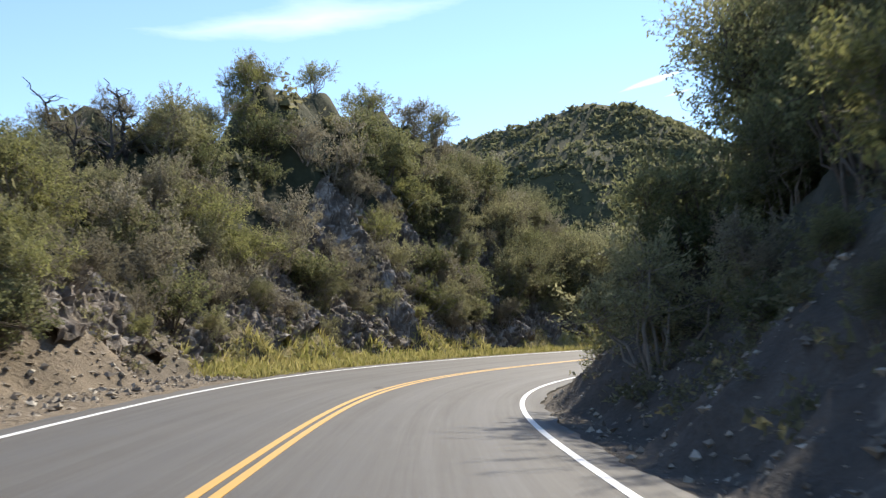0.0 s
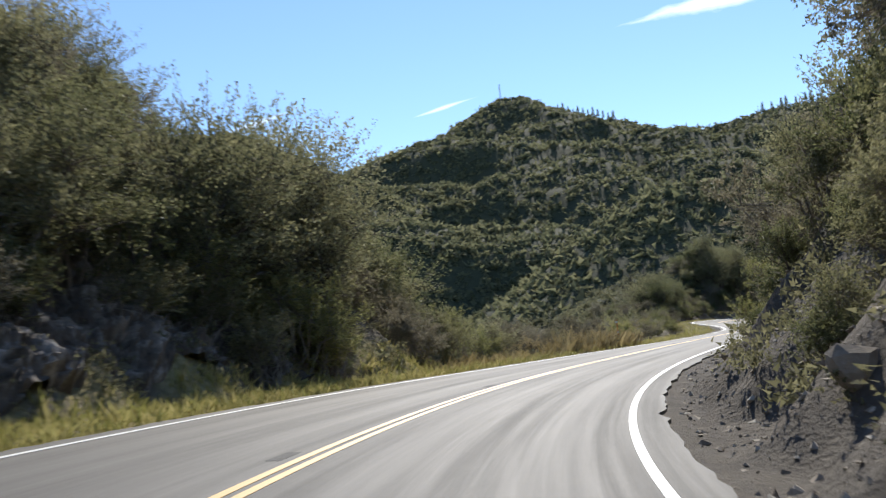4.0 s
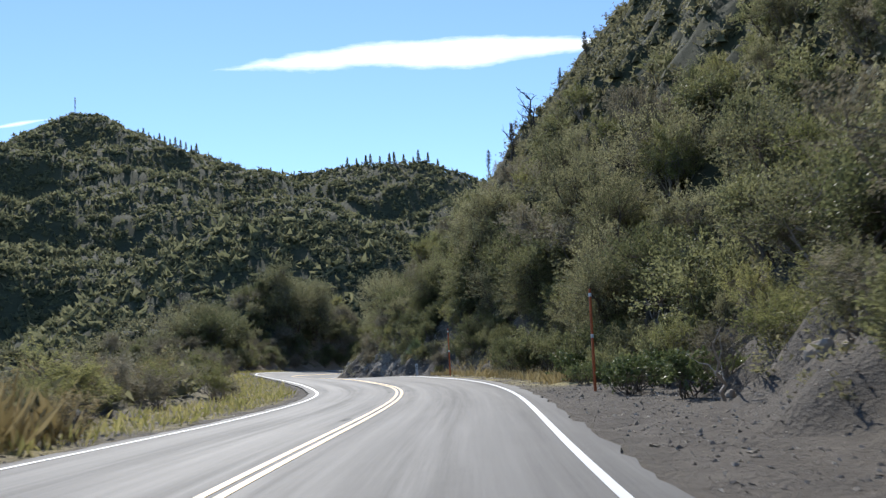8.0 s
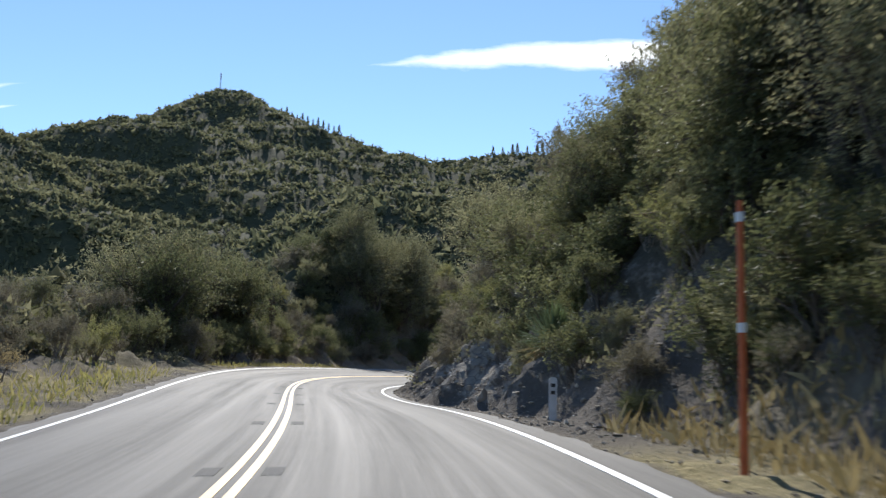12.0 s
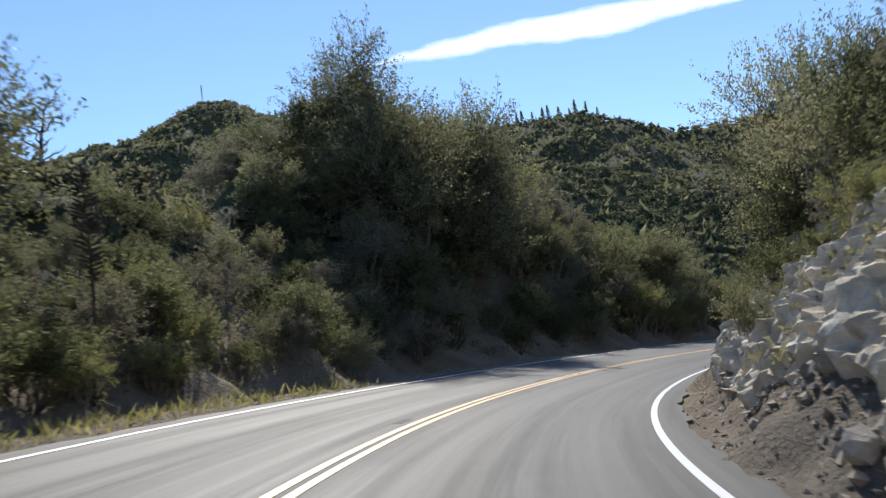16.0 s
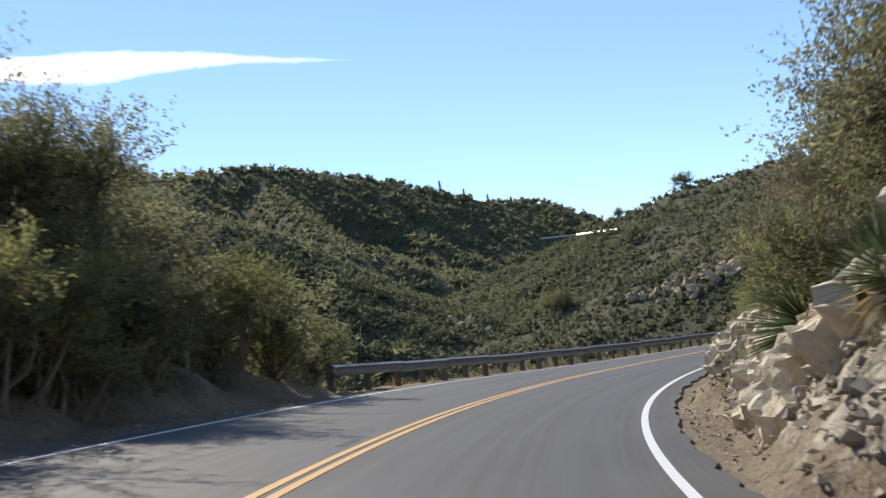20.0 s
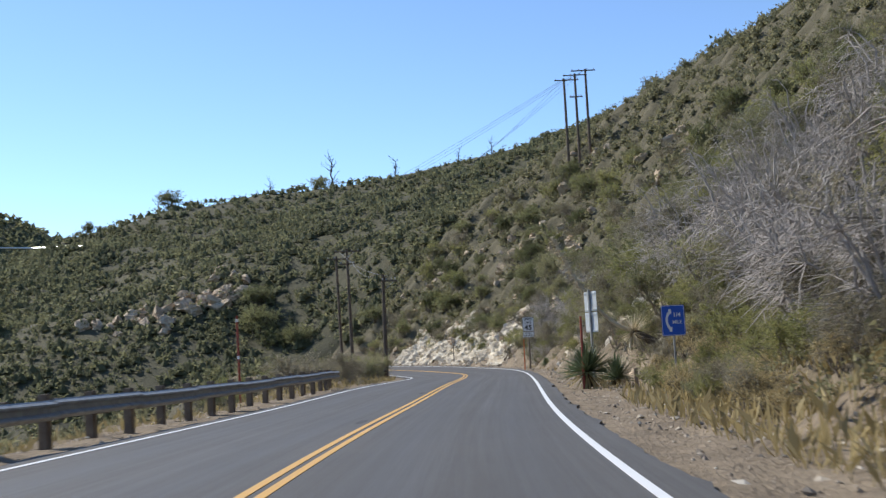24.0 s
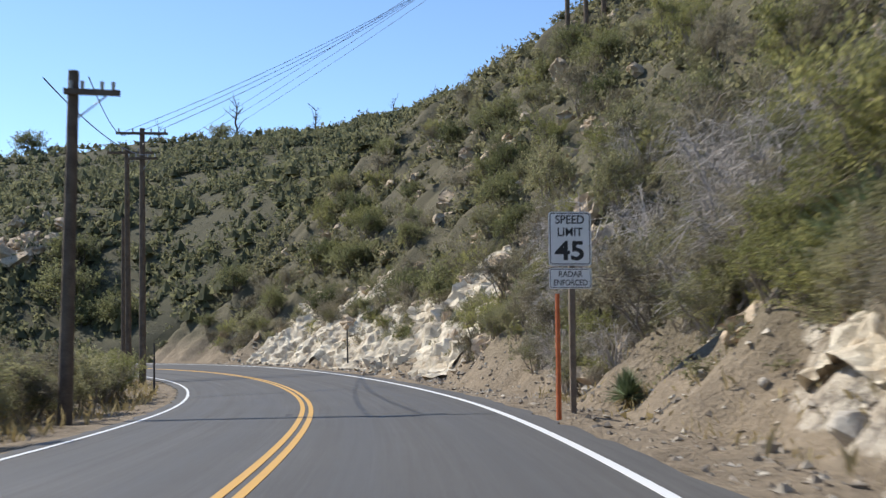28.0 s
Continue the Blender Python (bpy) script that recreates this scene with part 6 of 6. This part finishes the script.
for s, lat, size, k in ((37, -13.5, 3.0, 0), (40, -14.0, 3.4, 1), (42.5, -15, 3.6, 2), (44.5, -14.5, 3.2, 0), (34, -14, 2.6, 1), (31, -13.5, 2.6, 2), (39, -15.5, 3.2, 2), (222, -15.5, 2.6, 0), (228, -16.5, 3.0, 1), (235, -17, 3.2, 2),
                        (196, 21, 4.2, 0), (203, 24, 4.6, 1), (212, 30, 4.0, 2), (222, 34, 5.0, 0), (186, 20, 4.0, 1), (268, -9.5, 2.2, 2)):
    plant(BARES[k], s, lat, size, rng, "burnt trees on the crests", 0.03)
for x, y, size, k in ((486, 258, 9, 0), (489, 240, 6, 1), (488, 222, 5, 2), (484, 275, 5, 1), (489, 212, 5, 0)):
    f = FIRST[BARES[k].name]
    ob = copy_thing(f, Matrix.LocRotScale((x, y, gz(x, y) - 0.1), Euler((0, 0, x)), (size / f.scale.x, size / f.scale.y, size / f.scale.z)))
    tagged(ob, "grey leafless tree on the skyline of the hill", group="bare trees on the hill")
for s, lat, size, k in ((270, -8.0, 2.6, 0), (273, -8.4, 2.4, 1), (318, 8.6, 2.6, 2), (322, 9.4, 3.2, 0), (313, 8.8, 3.0, 1), (360.5, 7.0, 1.6, 2)):
    plant(TWIGS[k], s, lat, size, rng, "grey bushes on the last slope")


def stalk_yucca(seed):
    """A dry rosette from which one straight stalk rises, with seed pods round its upper half."""
    r = np.random.RandomState(seed)
    root = tagged(new("stalk_yucca"), "dry yucca with one tall upright stalk of seed pods", "yucca", "stalk yuccas on the slopes")
    n = 90
    az, el = r.uniform(0, 6.283, n), np.radians(r.uniform(-50, 70, n))
    d = np.stack([np.cos(az) * np.cos(el), np.sin(az) * np.cos(el), np.sin(el)], 1)
    side = unit(np.cross(d, np.array([0, 0, 1.0])))
    b = d * 0.06 + np.array([0, 0, 0.3])
    L = r.uniform(0.4, 0.7, (n, 1))
    v = np.stack([b - side * 0.016, b + d * L * 0.6 - side * 0.012, b + d * L, b + side * 0.016], 1).reshape(-1, 3)
    tagged(part("dry_rosette", mesh_from("dry_rosette", v, np.arange(len(v)).reshape(-1, 4), BLEACHED), root), kind="stuff")
    t = np.linspace(0, 1, 10)
    path = np.stack([0.12 * np.sin(t * 3), 0.06 * t, 0.1 + 4.6 * t], 1)
    part("flower_stalk", mesh_from("flower_stalk", *tube(path, np.linspace(0.05, 0.015, 10), 7), BARK, True), root)
    pods = []
    for k in range(150):
        q = r.uniform(0.5, 1.0)
        c = np.array([np.interp(q, t, path[:, j]) for j in range(3)])
        reach = (0.12 + 0.28 * math.sin((q - 0.5) * 6.28)) * r.uniform(0.5, 1.1)
        o = unit(np.array([r.normal(), r.normal(), 0.5])) * max(reach, 0.08)
        pods.append(tube([c, c + o * 0.7, c + o], (0.006, 0.03, 0.012), 4))
    vv, ff = join(pods)
    tagged(part("seed_pod_mass", mesh_from("seed_pod_mass", vv, ff, BARK), root), kind="stuff")
    return root


first_stalk = stand(stalk_yucca(3), 222.0, -6.7, 0, 1.0, 0.05)
for s, lat, size in ((194, 20.6, 1.0), (195.6, 18.3, 0.85), (186, 25.5, 0.9), (190, 24, 0.7)):
    p = road_xyz(s, lat)
    copy_thing(first_stalk, Matrix.LocRotScale((p[0], p[1], surface(s, lat) - 0.05), Euler((0.05, -0.06, s)), (size,) * 3))


def arched_stalks():
    """Long bare stems that arch over and end in hanging twigs."""
    r = np.random.RandomState(12)
    root = tagged(new("arching_bush"), "leafless bush with long grey stems arching over the bank", "dead bush")
    fine = []
    for k, (dx, dy, up) in enumerate(((0.9, 0.4, 2.9), (-0.5, 0.5, 3.1), (0.3, -0.3, 3.3), (1.6, 0.2, 2.6), (-0.9, -0.2, 2.7))):
        t = np.linspace(0, 1, 12)
        path = np.stack([dx * t ** 1.6 * 1.5, dy * t, up * np.sin(t * 2.0) / math.sin(1.57) * 0.98], 1)
        part("stem", mesh_from("stem", *tube(path, np.linspace(0.03, 0.007, 12), 6), DRYTWIG, True), root)
        for _ in range(26):
            q = r.uniform(0.45, 1)
            c = np.array([np.interp(q, t, path[:, j]) for j in range(3)])
            e = c + np.array([math.copysign(0.45, dx) * r.uniform(0.3, 1), r.normal() * 0.15, r.uniform(-0.3, 0.12)])
            fine.append(tube([c, (c + e) / 2 + np.array([0, 0, 0.06]), e], (0.006, 0.004, 0.002), 3))
    v, f = join(fine)
    tagged(part("twig_mass", mesh_from("twig_mass", v, f, DRYTWIG), root), kind="stuff")
    return root


stand(arched_stalks(), 272.0, -6.2, 0, 0, 0.05)


# the rail of a road that cuts across the far hill
def far_rail():
    root = tagged(new("guard_rail"), "pale guard rail of a road cut across the far hillside", "guard rail")
    line = np.array([(455, 344, 33.4), (459, 333, 32.9), (447, 315, 31.2), (441, 303, 30.3)], float)
    for a, b in zip(line[:-1], line[1:]):
        v, f = tube([a, (a + b) / 2, b], (0.22, 0.22, 0.22), 6)
        part("rail_beam", mesh_from("rail_beam", v, f, SIGNBACK), root)
        for t in (0.1, 0.5, 0.9):
            p = a + (b - a) * t
            v, f = tube([p, (p[0], p[1], min(gz(p[0], p[1]), p[2]) - 0.5)], (0.1, 0.1), 6)
            part("post", mesh_from("post", v, f, POSTWOOD), root)
    return root


far_rail()


def branch_on_ground():
    root = tagged(new("fallen_branch"), "bleached fallen branch leaning on the bank", "branch")
    r = np.random.RandomState(8)
    main = branch_path(r, (0, 0, 0), (1.6, 0.2, 1.2), 8, 0.06)
    part("limb", mesh_from("limb", *tube(main, np.linspace(0.045, 0.015, 8), 7), DRYTWIG, True), root)
    for k in range(5):
        a = main[2 + k]
        q = branch_path(r, a, a + unit(r.normal(size=3) + np.array([0.5, 0, 0.6])) * 0.7, 4, 0.04)
        part("side_branch", mesh_from("side_branch", *tube(q, np.linspace(0.016, 0.005, 4), 5), DRYTWIG, True), root)
    return root


first_branch = stand(branch_on_ground(), 322.5, 8.2, 20)
for s, lat, turn in ((216, -6.0, 60), (118.5, 7.4, 200), (75, -6.2, 120), (319, 8.8, -40)):
    p = road_xyz(s, lat)
    copy_thing(first_branch, Matrix.Translation((p[0], p[1], surface(s, lat))) @ Matrix.Rotation(radians(turn), 4, 'Z'))


def far_pine(seed):
    r = np.random.RandomState(seed)
    root = tagged(new("pine_tree"), "dark pine standing on the far ridge", "tree", "pines on the far ridge")
    part("trunk", mesh_from("trunk", *tube([(0, 0, -0.1), (0, 0, 0.5), (0, 0, 1)], (0.03, 0.02, 0.005), 6), BARK, True), root)
    n = 260
    h = r.uniform(0.15, 1.0, n)
    az = r.uniform(0, 6.283, n)
    rad = (1.03 - h) ** 0.6 * 0.2 * r.uniform(0.3, 1.1, n)
    p = np.stack([np.cos(az) * rad, np.sin(az) * rad, h - rad * 0.3], 1)
    v = leaf_quads(r, p, np.stack([np.cos(az), np.sin(az), 0 * az], 1), 0.13, 0.06, 0.3)
    part("crown", mesh_from("crown", v, np.arange(len(v)).reshape(-1, 4), FARLEAF), root)
    return root


PINES = [far_pine(k) for k in range(3)]
spots = [(541 + 4.4 * k, 1054 - 2.35 * k, 8.5) for k in range(12)] + [(712 + 3.4 * k + 2 * (k % 3), 947 - 8 * k, 11) for k in range(12)] + [(350 + 9 * k, 1128 - 2.7 * k, 10) for k in range(7)] + [(905 + 9 * k, 620 - 16 * k, 8) for k in range(5)] + [(640 + 9 * k, 996 - 7 * k, 5) for k in range(5)]
for k, (x, y, h) in enumerate(spots):
    h = h * (0.75 + 0.5 * ((k * 37) % 10) / 10)
    m = Matrix.LocRotScale((x, y, gz(x, y) - 0.5), Euler((0, 0, k * 1.7)), (h, h, h))
    if k < 3:
        PINES[k].matrix_basis = m
    else:
        f = PINES[k % 3]
        copy_thing(f, m @ Matrix.Diagonal((1 / f.scale.x, 1 / f.scale.y, 1 / f.scale.z, 1)))


def radio_mast(h):
    root = tagged(new("radio_mast"), "slender steel lattice radio mast on the mountain top", "mast")
    w = 0.55
    for a in range(3):
        c = (w * math.cos(a * 2.094), w * math.sin(a * 2.094))
        v, f = tube([(c[0], c[1], -1), (c[0] * 0.6, c[1] * 0.6, h)], (0.14, 0.11), 6)
        part("leg", mesh_from("leg", v, f, STEEL), root)
    for k in range(8):
        a0, a1 = (k % 3) * 2.094, ((k + 1) % 3) * 2.094
        v, f = tube([(w * math.cos(a0), w * math.sin(a0), k * h / 8), (w * 0.8 * math.cos(a1), w * 0.8 * math.sin(a1), (k + 1) * h / 8)], (0.07, 0.07), 5)
        part("lattice_brace", mesh_from("lattice_brace", v, f, STEEL), root)
    for z in (0.6, 0.78, 0.92):
        piece("dish", rod(0.75, 0.55, h * z, h * z + 0.9, (0.3, 0), 12), SIGNWHITE, root)
    return root


at_world(radio_mast(15), 489, 1079, gz(489, 1079), 0)


# round evergreen trees on the hill across the bend
for x, y, size, k in ((338, 247, 6.5, 0), (342, 250, 7.5, 1), (336, 243, 5.5, 2), (347, 251, 6.0, 1), (350, 296, 7.5, 1), (354, 300, 6.0, 0), (478, 302, 9.0, 1), (487, 262, 6.5, 0), (470, 322, 5.0, 2)):
    f = FIRST[OAKS[k].name]
    ob = copy_thing(f, Matrix.LocRotScale((x, y, gz(x, y) - size * 0.12), Euler((0, 0, x)), (size * 0.95 / f.scale.x, size * 0.95 / f.scale.y, size * 0.72 / f.scale.z)))
    tagged(ob, "round dark evergreen tree on the hill across the bend", group="trees on the hill")


# pale rock breaking out of the brush
def make_outcrop(seed, label):
    """A jagged rib of broken rock, flattened and leaning into the slope."""
    r = np.random.RandomState(seed)
    bm = bmesh.new()
    bmesh.ops.create_icosphere(bm, subdivisions=3, radius=0.5)
    cuts = [(unit(r.normal(size=3)), r.uniform(0.2, 0.42)) for _ in range(16)]
    sc = np.array([1.25, 0.75, 0.8]) * r.uniform(0.8, 1.2, 3)
    for v in bm.verts:
        q = np.array(v.co)
        for nrm, dist in cuts:
            over = q @ nrm - dist
            if over > 0:
                q = q - nrm * over
        step = np.round(q[2] * 7 + 1.4 * math.sin(q[0] * 7 + seed)) / 7
        q[:2] *= 1 + 0.22 * math.sin(step * 23 + seed)
        v.co = q * sc * 1.15 + r.normal(size=3) * 0.016
    me = bpy.data.meshes.new("outcrop")
    bm.to_mesh(me)
    bm.free()
    me.materials.append(CREAM)
    return tagged(new("outcrop", me), label, "outcrop")


CREAM = rough_stuff("cream_rock", (0.30, 0.22, 0.145), (0.66, 0.53, 0.375), 1.6, 0.92, 0.05)
CROPS = [make_outcrop(400 + k, "jagged cream-coloured rock outcrop among the brush") for k in range(4)]
rng = np.random.RandomState(77)
CROP_AT = []
# station, offset, spread along and across, how many, size
for s, lat, ds, dl, n, big in ((400, 8, 7, 2.0, 14, 1.2), (408, 12, 6, 3.0, 14, 1.4), (416, 17, 5, 3.0, 12, 1.5), (398, 18, 6, 4, 10, 1.6), (424, 9, 9, 2.5, 16, 1.3), (388, 14, 5, 4, 8, 1.3),
                               (412, 6.3, 16, 0.7, 30, 0.9), (432, 15, 8, 5, 10, 1.5), (371, 7.0, 2.0, 0.7, 9, 0.8), (373, 9.5, 2.5, 1.4, 8, 1.1), (359, 6.6, 6, 0.9, 30, 0.6), (358, 8.6, 6, 1.2, 14, 0.9), (344, 6.3, 3, 0.6, 10, 0.6), (348, 12, 8, 4, 9, 1.2), (330, 16, 9, 4, 8, 1.2),
                               (52, -9.5, 16, 1.8, 16, 0.9), (222, 8, 9, 1.2, 9, 1.0), (110, 17, 8, 6, 8, 1.4)):
    for _ in range(n):
        q, l = s + rng.normal() * ds, lat + math.copysign(abs(rng.normal()) * dl, lat)
        p = road_xyz(q, l)
        CROP_AT.append((p[0], p[1], surface(q, l) + 0.05 * big, big * rng.uniform(0.5, 1.3), "pale outcrops beside the road"))
for cx, cy, n, big in ((345, 265, 14, 2.6), (349, 259, 16, 2.8), (354, 257, 8, 2.2), (341, 271, 8, 2.0), (352, 316, 8, 2.6), (356, 284, 8, 1.8), (386, 342, 6, 3.0), (312, 203, 10, 1.8), (322, 220, 10, 1.5), (313, 213, 8, 1.5)):
    for _ in range(n):
        x, y = cx + rng.normal() * 2.6, cy + rng.normal() * 3.2
        CROP_AT.append((x, y, gz(x, y) + 0.12 * big, big * rng.uniform(0.4, 1.2), "outcrops on the far hillside"))
for k, (x, y, z, size, grp) in enumerate(CROP_AT):
    m = Matrix.LocRotScale((x, y, z + size * 0.05), Euler((rng.normal() * 0.5, rng.normal() * 0.5, rng.uniform(0, 6.28))), (size,) * 3)
    f = CROPS[k % 4]
    if k < 4:
        f.matrix_basis = m
        ob = f
    else:
        ob = copy_thing(f, m @ Matrix.Diagonal((1 / f.scale.x, 1 / f.scale.y, 1 / f.scale.z, 1)))
    ob["group"] = grp


# ---- bare rock faces in the cuts ----
def face_rock(name, dark, mid, light, stain):
    m, nt, b = material(name)
    tone = attr(nt, "tone")
    grain = noise_node(nt, 6.0, 7, 0.7)
    col = ramp(nt, blend(nt, 0.5, grain, tone), [(0.25, dark), (0.5, mid), (0.75, light)])
    veins = noise_node(nt, 1.0, 6, 0.65, None, (2.4, 2.4, 3.2))
    col = blend(nt, ramp(nt, veins, [(0.52, 0.0), (0.70, 0.65)]), col, stain)
    col = blend(nt, ramp(nt, noise_node(nt, 28, 4), [(0.55, 0.0), (0.75, 0.55)]), col, dark)
    nt.links.new(col, b.inputs["Base Color"])
    b.inputs["Roughness"].default_value = 0.85
    b.inputs["Specular IOR Level"].default_value = 0.3
    bump(nt, b, blend(nt, 0.5, grain, noise_node(nt, 22, 5)), 0.8, 0.06)
    return m


FACE_MATS = {"dark": face_rock("dark_face_rock", (0.055, 0.045, 0.035), (0.15, 0.122, 0.094), (0.48, 0.43, 0.37), (0.17, 0.115, 0.075)),
             "cream": face_rock("cream_face_rock", (0.27, 0.22, 0.155), (0.60, 0.52, 0.39), (0.80, 0.73, 0.59), (0.50, 0.37, 0.235))}


def cells(u, v, size, seed):
    """The jittered cell that each place belongs to: its number, the offset from its seed, and how near its border is."""
    gu, gv = u / size, v / size
    iu, iv = np.floor(gu).astype(int), np.floor(gv).astype(int)
    best, second = np.full(u.shape, 9e9), np.full(u.shape, 9e9)
    who, du, dv = np.zeros(u.shape, int), np.zeros(u.shape), np.zeros(u.shape)
    for a in (-1, 0, 1):
        for b in (-1, 0, 1):
            cu, cv = iu + a, iv + b
            key = (cu * 7919 + cv * 104729 + seed * 1301) % 65521
            ju, jv = (key * 0.6180339) % 1.0, (key * 0.7548777) % 1.0
            x, y = gu - cu - ju, gv - cv - jv
            d = x * x + y * y
            near = d < best
            second = np.where(near, best, np.minimum(second, d))
            who, du, dv, best = np.where(near, key, who), np.where(near, x, du), np.where(near, y, dv), np.where(near, d, best)
    return who, du * size, dv * size, np.sqrt(second) - np.sqrt(best)


def hashed(k, salt):
    return ((k * 0.7390851 + salt * 0.3247179) * 43.7585) % 1.0


def rock_face(s0, s1, side, e0, e1, size, out, look_of, seed):
    table = RIGHT if side > 0 else LEFT
    fine = 0.085 if s0 < 390 else 0.15
    s = np.arange(s0, s1, fine * 1.1)
    e = np.arange(e0 - 0.5, e1 + 0.7, fine)
    S, E = np.meshgrid(s, e, indexing='ij')
    toe = np.interp(S, table[:, 0], table[:, 1])
    sv, lat = S.ravel(), side * (toe + E).ravel()
    p = road_xyz(sv, lat)
    z, _, _ = near_height(sv, lat, p[:, 0], p[:, 1])
    u, v = sv + 0.35 * z, z * 1.25 + 0.25 * E.ravel() - 0.3 * sv
    wob = 0.55 * size * fbm(u, v, 2.6, seed + 3, 4)
    k1, a1, b1, gap1 = cells(u * 0.75 + wob, v + wob, size * 0.85, seed)
    k2, a2, b2, gap2 = cells(u + wob, v * 1.4 - wob, size * 0.36, seed + 9)
    k3 = cells(u * 0.8, v * 0.8, 1.45, seed + 21)[0]
    lift = 0.34 * (hashed(k1, 1) - 0.45) + 0.65 * (hashed(k1, 2) - 0.5) * a1 + 0.65 * (hashed(k1, 3) - 0.5) * b1 + 0.22 * fbm(u, v, 3.2, seed + 7, 4)
    lift = lift + 0.17 * (hashed(k2, 1) - 0.5) + 0.95 * (hashed(k2, 2) - 0.5) * a2 + 0.95 * (hashed(k2, 3) - 0.5) * b2
    lift = lift + 0.018 * np.random.RandomState(seed).normal(size=len(sv))
    lift = out * lift - 0.16 * out * np.clip(1 - gap1 / 0.1, 0, 1)
    rim = np.minimum(np.minimum(sv - s0, s1 - sv) / 2.2, np.minimum(E.ravel() - e0 + 0.3, (e1 - E.ravel()) * 0.7))
    rim = rim + 0.9 * fbm(sv, E.ravel() * 1.4, 5.5, seed + 5, 4)
    lift = np.where(rim > 0, np.minimum(lift + 0.22, rim * 2.2 + 0.6 * (lift - 0.1)), np.maximum(rim, -0.8) * 0.9)
    h = np.interp(sv, ST, HEAD)
    lean = 0.8
    p[:, 0] -= side * np.cos(h) * lift * lean
    p[:, 1] -= side * np.sin(h) * lift * lean
    p[:, 2] = z + lift * 0.55
    tone = 0.45 * hashed(k1, 5) + 0.55 * hashed(k2, 6)
    faces = grid_faces(len(s), len(e))
    if side < 0:
        faces = faces[:, ::-1]
    keep = rim[faces].max(1) > -0.5
    faces = faces[keep]
    owner = k3[faces[:, 0]]
    root = tagged(new("cliff"), {"dark": "dark brown fractured rock face with pale ledges in the bank", "cream": "cream-coloured fractured rock face in the road cut"}[look_of], "cliff", "rock faces in the road cuts")
    for c in np.unique(owner):
        f = faces[owner == c]
        ids, flat = np.unique(f, return_inverse=True)
        me = mesh_from("rock_block", p[ids], flat.reshape(-1, 4), FACE_MATS[look_of])
        add_attr(me, "tone", tone[ids])
        part("rock_block", me, root)
    return root


for k, row in enumerate(FACES):
    rock_face(*row, 500 + 17 * k)
